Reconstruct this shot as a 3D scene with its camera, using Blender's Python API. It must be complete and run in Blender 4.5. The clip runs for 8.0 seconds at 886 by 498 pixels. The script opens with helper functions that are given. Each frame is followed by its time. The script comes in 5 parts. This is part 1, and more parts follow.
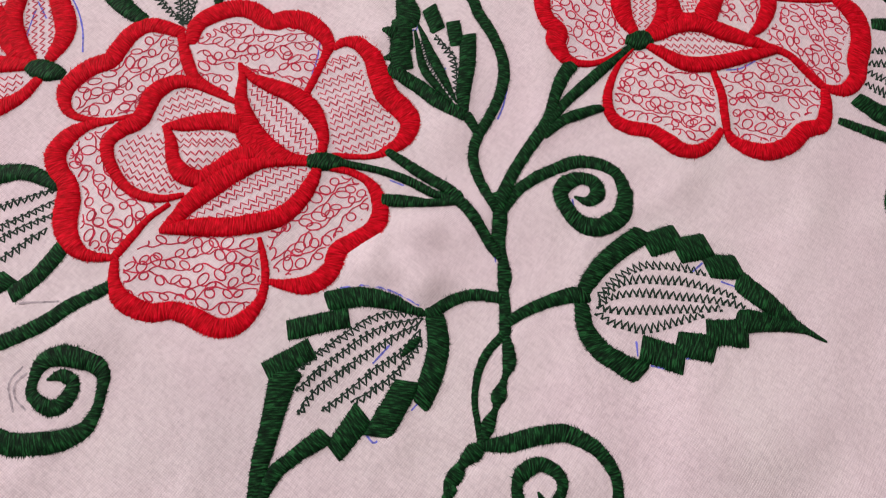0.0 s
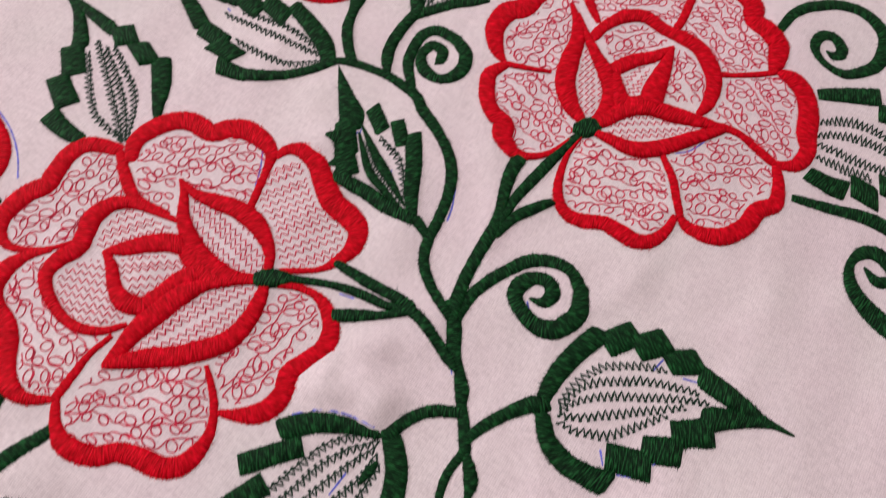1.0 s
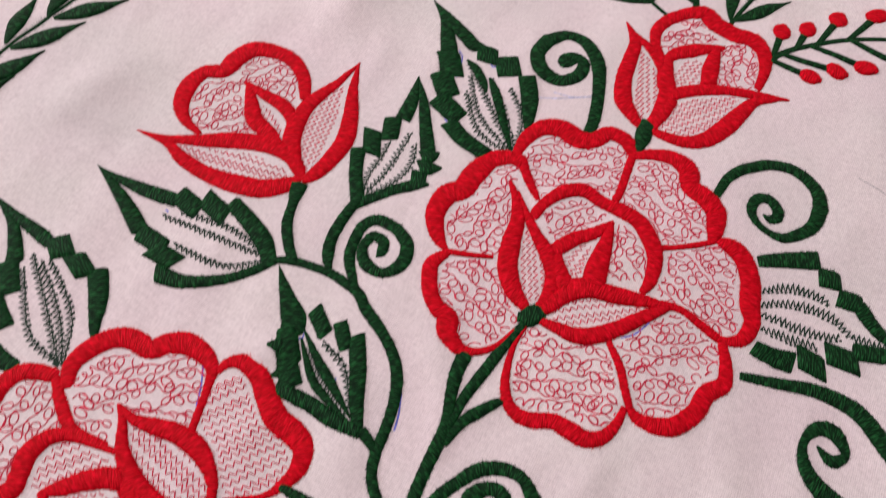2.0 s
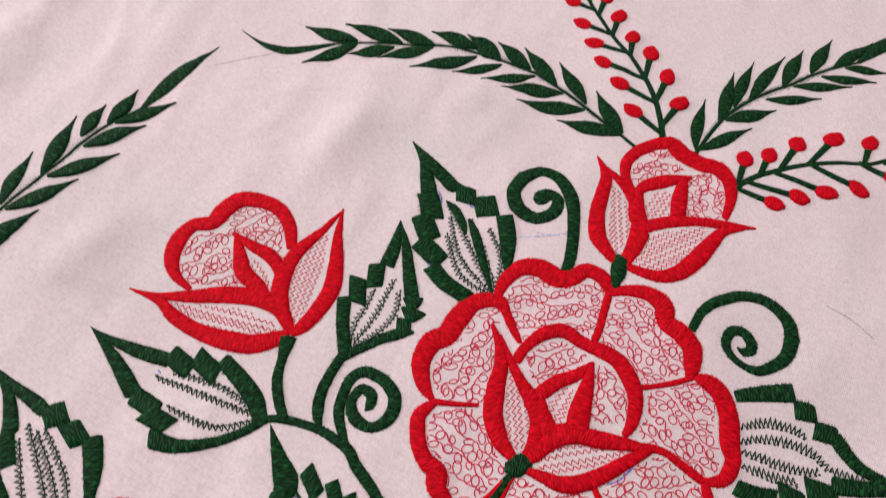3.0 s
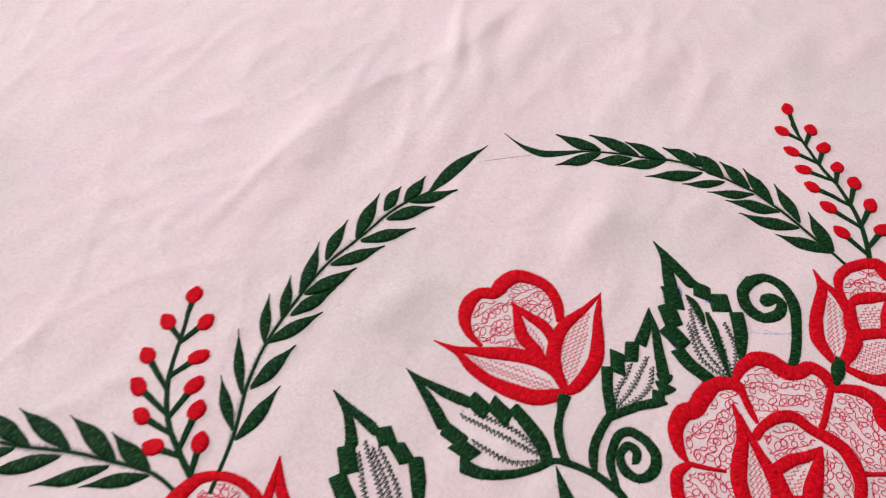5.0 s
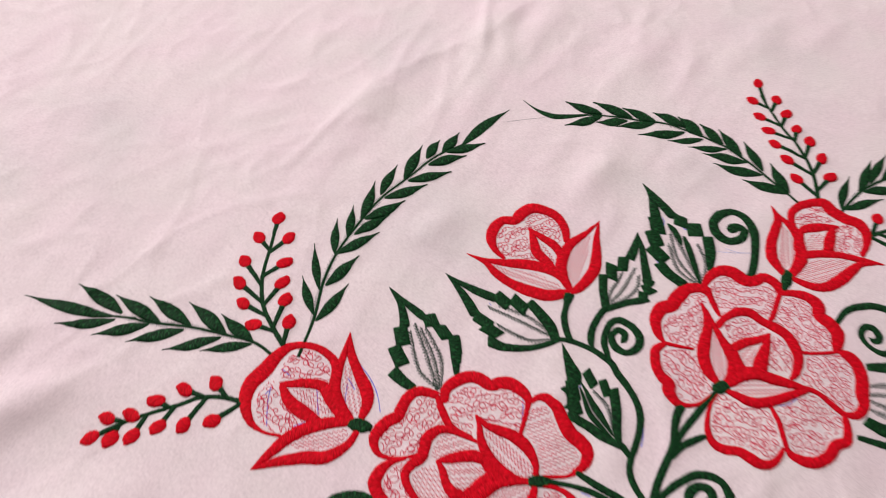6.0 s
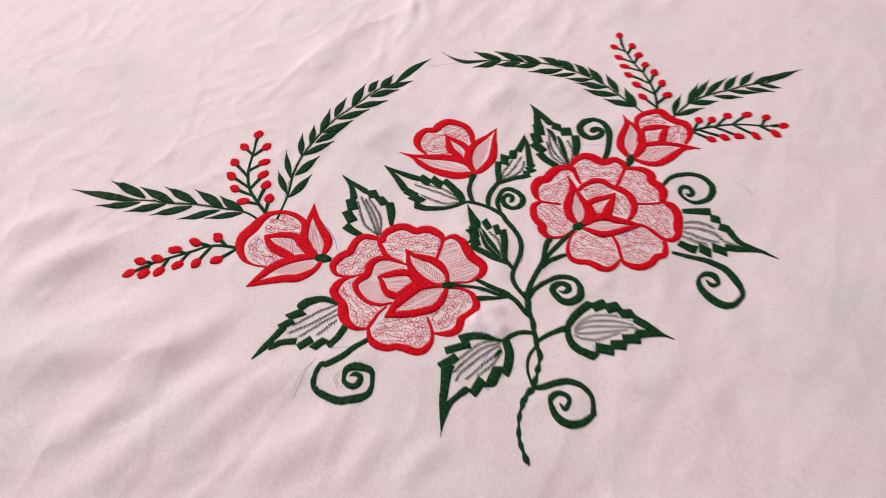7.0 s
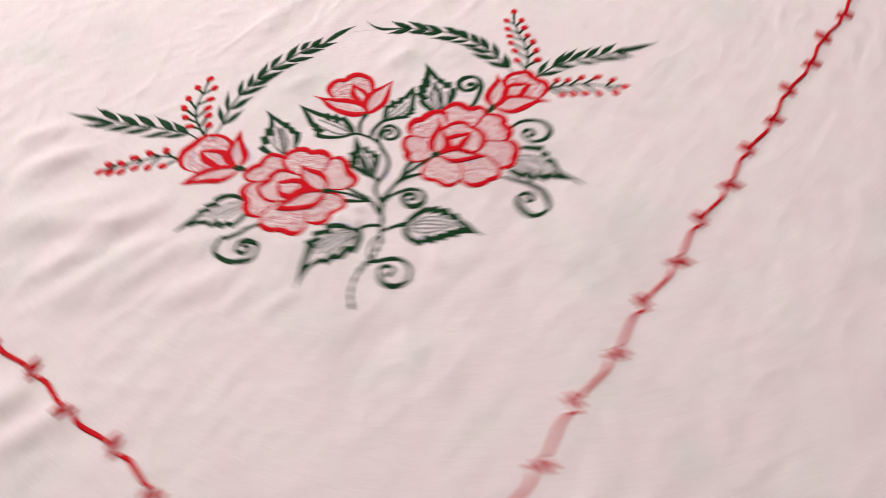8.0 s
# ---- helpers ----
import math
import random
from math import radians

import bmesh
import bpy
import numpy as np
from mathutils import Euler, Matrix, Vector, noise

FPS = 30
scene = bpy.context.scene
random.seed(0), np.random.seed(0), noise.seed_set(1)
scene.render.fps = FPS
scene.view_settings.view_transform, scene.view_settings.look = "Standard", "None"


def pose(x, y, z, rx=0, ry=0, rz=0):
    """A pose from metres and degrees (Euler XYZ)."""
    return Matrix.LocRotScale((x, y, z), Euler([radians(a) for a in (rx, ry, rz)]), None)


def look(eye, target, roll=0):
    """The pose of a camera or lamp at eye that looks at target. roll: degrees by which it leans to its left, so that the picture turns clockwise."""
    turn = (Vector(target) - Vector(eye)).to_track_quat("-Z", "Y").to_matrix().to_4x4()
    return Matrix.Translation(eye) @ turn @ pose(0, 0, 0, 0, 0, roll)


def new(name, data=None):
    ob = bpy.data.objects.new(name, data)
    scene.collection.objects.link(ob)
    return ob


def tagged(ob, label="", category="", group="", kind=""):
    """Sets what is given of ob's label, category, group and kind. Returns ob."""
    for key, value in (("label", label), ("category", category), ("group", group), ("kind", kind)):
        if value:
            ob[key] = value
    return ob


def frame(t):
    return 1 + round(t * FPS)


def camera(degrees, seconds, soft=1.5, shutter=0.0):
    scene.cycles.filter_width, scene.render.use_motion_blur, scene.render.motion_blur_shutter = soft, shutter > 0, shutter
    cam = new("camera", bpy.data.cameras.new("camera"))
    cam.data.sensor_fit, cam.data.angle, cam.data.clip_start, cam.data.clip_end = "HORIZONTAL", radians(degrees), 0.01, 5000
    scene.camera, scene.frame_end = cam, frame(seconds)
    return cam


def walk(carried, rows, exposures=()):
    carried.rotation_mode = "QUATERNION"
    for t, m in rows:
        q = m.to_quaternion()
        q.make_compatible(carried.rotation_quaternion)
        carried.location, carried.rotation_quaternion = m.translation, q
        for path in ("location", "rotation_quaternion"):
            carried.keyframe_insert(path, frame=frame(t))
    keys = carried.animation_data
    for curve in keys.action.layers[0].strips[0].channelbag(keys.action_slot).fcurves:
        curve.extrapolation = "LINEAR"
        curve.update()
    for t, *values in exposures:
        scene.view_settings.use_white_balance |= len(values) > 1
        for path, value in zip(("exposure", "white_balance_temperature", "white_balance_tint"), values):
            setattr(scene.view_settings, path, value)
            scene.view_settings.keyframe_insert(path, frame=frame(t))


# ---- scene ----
cam = camera(64.99, 8.0, soft=1.0, shutter=0.45)
PATH = [
    (0, (0.07523, 0.06784, 0.22471), (0.07592, 0.24546, -0.24268), 7.84),
    (0.5, (0.07827, 0.07908, 0.22738), (0.07787, 0.26232, -0.23783), 6.88),
    (1, (0.08465, 0.09961, 0.23114), (0.09224, 0.29231, -0.23017), 6.14),
    (1.5, (0.0894, 0.12493, 0.24153), (0.10106, 0.33161, -0.21361), 6.01),
    (1.7, (0.09313, 0.13779, 0.24638), (0.10787, 0.35103, -0.20563), 5.63),
    (3, (0.09947, 0.18764, 0.28311), (0.12506, 0.43939, -0.14812), 3.61),
    (3.5, (0.09018, 0.19537, 0.30445), (0.11426, 0.46565, -0.11551), 2.32),
    (4, (0.06458, 0.19057, 0.32445), (0.08247, 0.47466, -0.08662), 2.75),
    (4.5, (0.02123, 0.17865, 0.33751), (0.02353, 0.46344, -0.07345), 3.06),
    (4.7, (0.00502, 0.17104, 0.34034), (-0.00431, 0.45837, -0.06875), 2.03),
    (5.8, (-0.02462, 0.07883, 0.38767), (-0.04751, 0.36436, -0.02215), 1.73),
    (6, (-0.01675, 0.0484, 0.40268), (-0.04295, 0.34031, -0.00242), 1.11),
    (6.5, (0.01133, -0.05552, 0.44032), (-0.01312, 0.24919, 0.04466), 1.77),
    (7, (0.03218, -0.15701, 0.46643), (0.02413, 0.15663, 0.07712), 1.5),
    (7.5, (0.05172, -0.27245, 0.5166), (0.0511, 0.06099, 0.14402), 0.57),
    (7.6, (0.07314, -0.30151, 0.51802), (0.072, 0.02752, 0.14154), 0.68),
    (7.8, (0.13636, -0.31985, 0.53789), (0.11786, -0.00904, 0.14668), -1.34),
    (7.9, (0.18669, -0.32365, 0.55147), (0.15148, -0.01619, 0.15875), -2.24),
    (8, (0.23305, -0.32063, 0.56965), (0.18769, -0.01785, 0.17435), -1.16),
    (8.1, (0.4, -0.3099, 0.6345), (0.318, -0.0238, 0.2305), 2.7),
]
walk(cam, [(t, look(eye, target, roll)) for t, eye, target, roll in PATH], exposures=[(0, -0.2, 6500, 14), (1.5, -0.18, 6500, 12), (3.2, -0.1, 6500, 11), (4.7, -0.1, 6500, 11), (6.5, -0.08, 6500, 10), (7.3, 0.0, 6500, 7), (8, 0.12, 6500, 2)])
SIDE_WATTS, OVERHEAD_WATTS = 99.0, 51.0
CLOTH_A, CLOTH_B = (0.77, 0.713, 0.724), (0.88, 0.773, 0.80)

# ---- world and light ----
world = bpy.data.worlds.new("sky")
scene.world = world
world.use_nodes = True
sky = world.node_tree.nodes.new("ShaderNodeTexSky")
sky.sky_type, sky.sun_disc = "NISHITA", False
sky.sun_elevation, sky.sun_rotation = radians(40), radians(-30)
back = world.node_tree.nodes["Background"]
back.inputs["Strength"].default_value = 0.1
world.node_tree.links.new(sky.outputs[0], back.inputs["Color"])


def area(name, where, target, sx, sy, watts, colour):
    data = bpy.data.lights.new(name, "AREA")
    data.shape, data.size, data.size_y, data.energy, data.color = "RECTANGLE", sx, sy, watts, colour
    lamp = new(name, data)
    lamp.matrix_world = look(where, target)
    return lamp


# side light through an assumed window that stays out of view
area("window_daylight", (-3.72, 1.7, 1.65), (0.1, 0.1, 0.2), 2.2, 1.3, SIDE_WATTS, (1.0, 0.95, 0.94))
# added overhead light that evens out the cloth; no fixture is known there
area("ceiling_lamp", (-0.45, 1.3, 2.66), (-0.3, 0.9, 0.0), 1.3, 0.5, OVERHEAD_WATTS, (1.0, 0.95, 0.94))


# ---- materials ----
def material(name, colour, rough, spec=0.3):
    m = bpy.data.materials.new(name)
    m.use_nodes = True
    n = m.node_tree.nodes
    b = n["Principled BSDF"]
    b.inputs["Base Color"].default_value = (*colour, 1)
    b.inputs["Roughness"].default_value = rough
    b.inputs["Specular IOR Level"].default_value = spec
    return m, n, m.node_tree.links, b


def ramp(n, stops):
    r = n.new("ShaderNodeValToRGB")
    while len(r.color_ramp.elements) < len(stops):
        r.color_ramp.elements.new(0.5)
    for e, (p, c) in zip(r.color_ramp.elements, stops):
        e.position, e.color = p, (*c, 1)
    return r


def mixed(n, links, kind, fac, a, b):
    m = n.new("ShaderNodeMix")
    m.data_type, m.blend_type = "RGBA", kind
    for socket, value in ((m.inputs[0], fac), (m.inputs[6], a), (m.inputs[7], b)):
        if isinstance(value, bpy.types.NodeSocket):
            links.new(value, socket)
        else:
            socket.default_value = value
    return m.outputs[2]


def satin_material(name, dark, mid, light, rough):
    """Satin-stitched floss: fine threads across the band, tonal streaks from thread to thread with painted sheen and
    shade.
    """
    m, n, links, b = material(name, mid, rough, 0.07)
    uv = n.new("ShaderNodeUVMap")
    uv.uv_map = "thread"

    def streaks(along, across, detail):
        fine = n.new("ShaderNodeMapping")
        fine.inputs["Scale"].default_value = (along, across, 1)
        links.new(uv.outputs[0], fine.inputs[0])
        tex = n.new("ShaderNodeTexNoise")
        tex.inputs["Scale"].default_value, tex.inputs["Detail"].default_value = 1.0, detail
        links.new(fine.outputs[0], tex.inputs["Vector"])
        return tex.outputs[0]

    grain, lock = streaks(1.9, 0.3, 4), streaks(0.45, 0.16, 3)
    # lit strands and dark gaps between threads are put into these tones
    tone = ramp(n, ((0.34, dark), (0.5, mid), (0.66, light)))
    links.new(grain, tone.inputs[0])
    shade = ramp(n, ((0.3, (0.76, 0.76, 0.76)), (0.72, (1.14, 1.14, 1.14))))
    links.new(lock, shade.inputs[0])
    links.new(mixed(n, links, "MULTIPLY", 0.8, tone.outputs[0], shade.outputs[0]), b.inputs["Base Color"])
    add = n.new("ShaderNodeMath")
    add.operation = "MULTIPLY_ADD"
    links.new(lock, add.inputs[0])
    add.inputs[1].default_value = 0.35
    links.new(grain, add.inputs[2])
    bump = n.new("ShaderNodeBump")
    bump.inputs["Strength"].default_value, bump.inputs["Distance"].default_value = 1.0, 0.0006
    links.new(add.outputs[0], bump.inputs["Height"])
    links.new(bump.outputs[0], b.inputs["Normal"])
    return m


def thread_material(name, colour):
    m, n, links, b = material(name, colour, 0.6, 0.2)
    noise_tex = n.new("ShaderNodeTexNoise")
    noise_tex.inputs["Scale"].default_value = 900
    geo = n.new("ShaderNodeNewGeometry")
    links.new(geo.outputs["Position"], noise_tex.inputs["Vector"])
    tone = ramp(n, ((0.3, tuple(c * 0.6 for c in colour)), (0.7, tuple(min(1, c * 1.4) for c in colour))))
    links.new(noise_tex.outputs[0], tone.inputs[0])
    links.new(tone.outputs[0], b.inputs["Base Color"])
    return m


def cloth_material():
    """Plain-weave cotton, pinkish white, with faint random blotches and slubs."""
    m, n, links, b = material("cotton", (0.8, 0.7, 0.71), 0.85, 0.15)
    geo = n.new("ShaderNodeNewGeometry")
    turn = n.new("ShaderNodeMapping")
    turn.inputs["Rotation"].default_value = (0, 0, radians(29.4))
    links.new(geo.outputs["Position"], turn.inputs[0])
    blotch = n.new("ShaderNodeTexNoise")
    blotch.inputs["Scale"].default_value, blotch.inputs["Detail"].default_value = 5, 3
    links.new(turn.outputs[0], blotch.inputs["Vector"])
    tone = ramp(n, ((0.3, CLOTH_A), (0.46, CLOTH_B)))
    links.new(blotch.outputs[0], tone.inputs[0])
    stain = n.new("ShaderNodeTexNoise")
    stain.inputs["Scale"].default_value, stain.inputs["Detail"].default_value = 15, 4
    links.new(geo.outputs["Position"], stain.inputs["Vector"])
    wash = ramp(n, ((0.36, (0.985, 1.0, 0.985)), (0.64, (1.0, 0.965, 0.985))))
    links.new(stain.outputs[0], wash.inputs[0])
    heights = []
    tint = mixed(n, links, "MULTIPLY", 1.0, tone.outputs[0], wash.outputs[0])
    for direction, pull in (("X", (1, 0.28, 1)), ("Y", (0.2, 1, 1))):
        wave = n.new("ShaderNodeTexWave")
        wave.bands_direction = direction
        wave.inputs["Scale"].default_value = 430 if direction == "X" else 520
        wave.inputs["Distortion"].default_value, wave.inputs["Detail"].default_value = 3.4, 2.0
        wave.inputs["Detail Scale"].default_value = 0.35
        links.new(turn.outputs[0], wave.inputs["Vector"])
        stretch = n.new("ShaderNodeMapping")
        stretch.inputs["Scale"].default_value = pull
        links.new(turn.outputs[0], stretch.inputs[0])
        slub = n.new("ShaderNodeTexNoise")
        slub.inputs["Scale"].default_value, slub.inputs["Detail"].default_value = 1500, 2
        links.new(stretch.outputs[0], slub.inputs["Vector"])
        streak = ramp(n, ((0.32, (0.82, 0.8, 0.81)), (0.6, (1.0, 1.0, 1.0))))
        links.new(slub.outputs[0], streak.inputs[0])
        tint = mixed(n, links, "MULTIPLY", 0.62, tint, streak.outputs[0])
        line = ramp(n, ((0.0, (0.7, 0.67, 0.685)), (0.55, (1, 1, 1))))
        links.new(wave.outputs["Fac"], line.inputs[0])
        tint = mixed(n, links, "MULTIPLY", 0.28 if direction == "X" else 0.36, tint, line.outputs[0])
        heights += [wave.outputs["Fac"], slub.outputs[0]]
    links.new(tint, b.inputs["Base Color"])
    total = heights[0]
    for h in heights[1:]:
        add = n.new("ShaderNodeMath")
        links.new(total, add.inputs[0])
        links.new(h, add.inputs[1])
        total = add.outputs[0]
    bump = n.new("ShaderNodeBump")
    bump.inputs["Strength"].default_value, bump.inputs["Distance"].default_value = 0.35, 0.0002
    links.new(total, bump.inputs["Height"])
    soft = n.new("ShaderNodeTexNoise")
    soft.inputs["Scale"].default_value, soft.inputs["Detail"].default_value = 28, 4
    links.new(geo.outputs["Position"], soft.inputs["Vector"])
    crumple = n.new("ShaderNodeBump")
    crumple.inputs["Strength"].default_value, crumple.inputs["Distance"].default_value = 0.25, 0.004
    links.new(soft.outputs[0], crumple.inputs["Height"])
    fold = n.new("ShaderNodeTexNoise")
    fold.inputs["Scale"].default_value, fold.inputs["Detail"].default_value, fold.inputs["Distortion"].default_value = 13, 2, 0.15
    links.new(geo.outputs["Position"], fold.inputs["Vector"])
    sharp = ramp(n, ((0.40, (0, 0, 0)), (0.5, (1, 1, 1)), (0.60, (0, 0, 0))))
    links.new(fold.outputs[0], sharp.inputs[0])
    where = n.new("ShaderNodeTexNoise")
    where.inputs["Scale"].default_value = 9
    links.new(geo.outputs["Position"], where.inputs["Vector"])
    some = ramp(n, ((0.4, (0, 0, 0)), (0.65, (1, 1, 1))))
    links.new(where.outputs[0], some.inputs[0])
    creases = n.new("ShaderNodeBump")
    creases.inputs["Strength"].default_value, creases.inputs["Distance"].default_value = 0.5, 0.0014
    links.new(mixed(n, links, "MULTIPLY", 1.0, sharp.outputs[0], some.outputs[0]), creases.inputs["Height"])
    links.new(crumple.outputs[0], creases.inputs["Normal"])
    links.new(creases.outputs[0], bump.inputs["Normal"])
    links.new(bump.outputs[0], b.inputs["Normal"])
    b.inputs["Sheen Weight"].default_value = 0.1
    return m


def plaster(name, colour):
    m, n, links, b = material(name, colour, 0.9, 0.2)
    tex = n.new("ShaderNodeTexNoise")
    tex.inputs["Scale"].default_value, tex.inputs["Detail"].default_value = 4, 5
    tone = ramp(n, ((0.3, tuple(c * 0.93 for c in colour)), (0.7, colour)))
    links.new(tex.outputs[0], tone.inputs[0])
    links.new(tone.outputs[0], b.inputs["Base Color"])
    return m


RED = satin_material("red_floss", (0.32, 0.0, 0.003), (0.6, 0.001, 0.01), (0.82, 0.004, 0.024), 0.6)
GREEN = satin_material("green_floss", (0.0008, 0.005, 0.002), (0.003, 0.026, 0.008), (0.018, 0.125, 0.034), 0.5)
RED_THREAD = thread_material("red_thread", (0.54, 0.022, 0.06))
GREEN_THREAD = thread_material("green_thread", (0.012, 0.035, 0.022))
PEN = thread_material("blue_pen", (0.15, 0.16, 0.62))
FAINT_PEN = thread_material("faded_pen", (0.5, 0.48, 0.66))
PENCIL = thread_material("pencil", (0.42, 0.36, 0.39))
COTTON = cloth_material()
WALL = plaster("painted_plaster", (0.72, 0.66, 0.64))
CEIL = plaster("ceiling_paint", (0.8, 0.79, 0.77))
FLOOR = plaster("cement_floor", (0.35, 0.32, 0.3))


# ---- the lie of the cloth ----
def ridge(x, y, x0, y0, x1, y1, wide, high):
    """A soft fold from one place to another, in mm."""
    dx, dy = x1 - x0, y1 - y0
    length = math.hypot(dx, dy)
    s = ((x - x0) * dx + (y - y0) * dy) / length
    d = ((x - x0) * -dy + (y - y0) * dx) / length
    if abs(d) > 3 * wide + 0.06 * length or not -0.4 * length < s < 1.4 * length:
        return 0.0
    bend = 0.06 * length * math.sin(3.1 * s / length + x0)
    ends = 1 / (1 + math.exp(-(s - 0.12 * length) / (0.07 * length))) / (1 + math.exp((s - 0.88 * length) / (0.07 * length)))
    return high * ends * math.exp(-(((d - bend) / wide) ** 2))


FOLDS = [
    (-359, 209, -299, 244, 14, 5.6),
    (-333, 151, -247, 213, 16, 7),
    (-306, 90, -184, 160, 20, 7),
    (-246, 39, -129, 141, 16, 5.6),
    (-170, 3, -68, 104, 14, 4.9),
    (-105, 3, -38, 68, 16, 4.2),
    (-312, 74, -170, 130, 18, 7),
    (-234, -7, -105, 102, 16, 5.6),
    (-235, -122, -177, -91, 16, 8.4),
    (-196, -149, -121, -104, 14, 5.6),
    (-216, 373, -109, 504, 5, 1),
    (-37, 533, -13, 641, 12, 4),
    (-15, 551, 48, 646, 14, 3),
    (49, 398, 102, 465, 14, 2.5),
    (87, 530, 152, 619, 16, 3),
    (-75, 341, -32, 364, 12, 2),
    (185, 559, 245, 654, 16, 3),
    (-56, 341, -31, 384, 12, 2),
    (51, 387, 81, 446, 12, 2.2),
    (-134, 454, -109, 505, 16, 3),
    (-46, 475, -16, 562, 12, 3),
    (147, 116, 183, 89, 5, 1.7),
    (58, 149, 75, 138, 4.5, 3.4),
    (66, 132, 78, 145, 5, 3),
    (42, 140, 59, 155, 5, 3),
    (58, 159, 76, 158, 5, 2.8),
    (49, 143, 61, 139, 5, 2.4),
    (39, 230, 45, 245, 7, 2.4),
    (-45, 120, -26, 100, 7, 2),
    (64, 206, 75, 184, 7, 2),
    (-112, 500, -19, 600, 4, 0.9),
    (-64, 504, -50, 579, 5, 0.9),
    (-9, 473, -26, 418, 6, 0.8),
    (-192, 545, -173, 595, 8, 1.2),
    (-221, 459, -178, 507, 7, 0.9),
    (-138, 451, -109, 466, 5, 0.7),
    (106, 578, 128, 645, 7, 1.2),
    (132, 512, 188, 602, 7, 1),
    (265, 589, 309, 659, 9, 1.4),
    (-209, 388, -187, 409, 5, 0.8),
    (66, 354, 83, 400, 6, 0.8),
    (121, 432, 149, 460, 7, 0.9),
    (-87, 407, -52, 439, 7, 1),
    (14, 257, 17, 297, 6, 0.9),
    (30, 236, 39, 266, 5, 0.7),
    (149, 185, 166, 194, 9, 0.9),
    (-259, 22, -171, 70, 12, 4.2),
    (-38, 10, -4, 52, 9, 2.4),
    (0, 8, 33, 46, 8, 2.2),
    (152, 87, 208, 119, 14, 1.4),
    (-151, 430, -60, 566, 16, 3),
    (-20, 515, 2, 626, 10, 3),
    (74, -8, 215, 32, 22, -2.5),
    (232, 119, 258, 46, 16, -1.5),
    (-21, 655, -35, 550, 5, 2.6),
    (-36, 556, -45, 503, 5, 1.6),
    (8, 653, -21, 575, 6, 1.4),
    (-78, 602, -109, 501, 5, 1.3),
    (-109, 500, -192, 373, 3.2, 0.9),
    (-39, 550, -79, 454, 6, 1.2),
    (-65, 352, -23, 334, 6, 1.5),
    (56, 467, 15, 421, 7, 1.2),
    (110, 578, 74, 493, 7, 1.1),
    (-155, 610, -185, 517, 7, 1.2),
    (169, 621, 133, 522, 7, 1),
    (-94, 391, -71, 408, 4, 0.8),
    (-250, 529, -222, 591, 8, 1),
    (-230, 445, -172, 487, 7, 0.9),
    (65, 613, 37, 538, 6, 0.9),
]


def lie(x, y):
    """Height of the cloth in mm over a place in mm."""
    u, v = 0.45 * x + 0.89 * y, 0.89 * x - 0.45 * y
    z = 1.0 * noise.noise((x / 85, y / 85, 0.3)) + 0.3 * noise.noise((x / 22, y / 22, 4.0))
    z += 1.1 * abs(noise.noise((u / 190, v / 46, 7.0))) + 0.5 * noise.noise((u / 60, v / 17, 9.0))
    crease = 1 - abs(noise.noise((x / 60 + 0.6 * noise.noise((x / 90, y / 90, 2.0)), y / 75, 3.0))) * 2.2
    calm = 0.35 + 0.9 * max(0.0, noise.noise((x / 210, y / 210, 20.0)) + 0.15) + (0.35 if x < -60 else 0.0) * min(1.0, (-60 - x) / 150)
    z += 1.0 * calm * max(0.0, crease) ** 6
    crease = 1 - abs(noise.noise((u / 120, v / 55, 12.0))) * 2.4
    z += 1.0 * calm * max(0.0, crease) ** 7
    # fine crumples with sharp backs
    warp = 0.5 * noise.noise((x / 40, y / 40, 31.0))
    crease = 1 - abs(noise.noise((u / 46 + warp, v / 31 - warp, 25.0))) * 2.0
    z += 0.5 * calm * max(0.0, crease) ** 4
    for f in FOLDS:
        z += ridge(x, y, *f)
    # a shallow hollow beside the larger rose
    z -= 7 * math.exp(-(((x - 260) / 48) ** 2) - ((y - 218) / 58) ** 2)
    return z


# ---- building ----
current = {"thing": None, "layer": 0.0}


def thing(name, label, category, group=""):
    ob = new(name)
    ob.empty_display_size = 0.01
    current["thing"], current["layer"], current["at"] = tagged(ob, label, category, group), 0.0, None
    return ob


def anchor(x, y):
    """The thing stands where its first piece begins."""
    if current["at"] is None:
        current["at"] = (x, y, lie(x, y))
        current["thing"].location = [v / 1000 for v in current["at"]]
    return current["at"]


def mesh_part(name, verts, faces, mat, uvs=None, label=""):
    ax, ay, az = current["at"]
    me = bpy.data.meshes.new(name)
    me.from_pydata([((x - ax) / 1000, (y - ay) / 1000, (z - az) / 1000) for x, y, z in verts], [], faces)
    if uvs:
        layer = me.uv_layers.new(name="thread")
        flat = np.array([uvs[v] for f in faces for v in f], float).ravel()
        layer.data.foreach_set("uv", flat)
    me.polygons.foreach_set("use_smooth", [True] * len(me.polygons))
    me.materials.append(mat)
    ob = new(name, me)
    ob.parent = current["thing"]
    if label:
        ob["label"] = label
    return ob


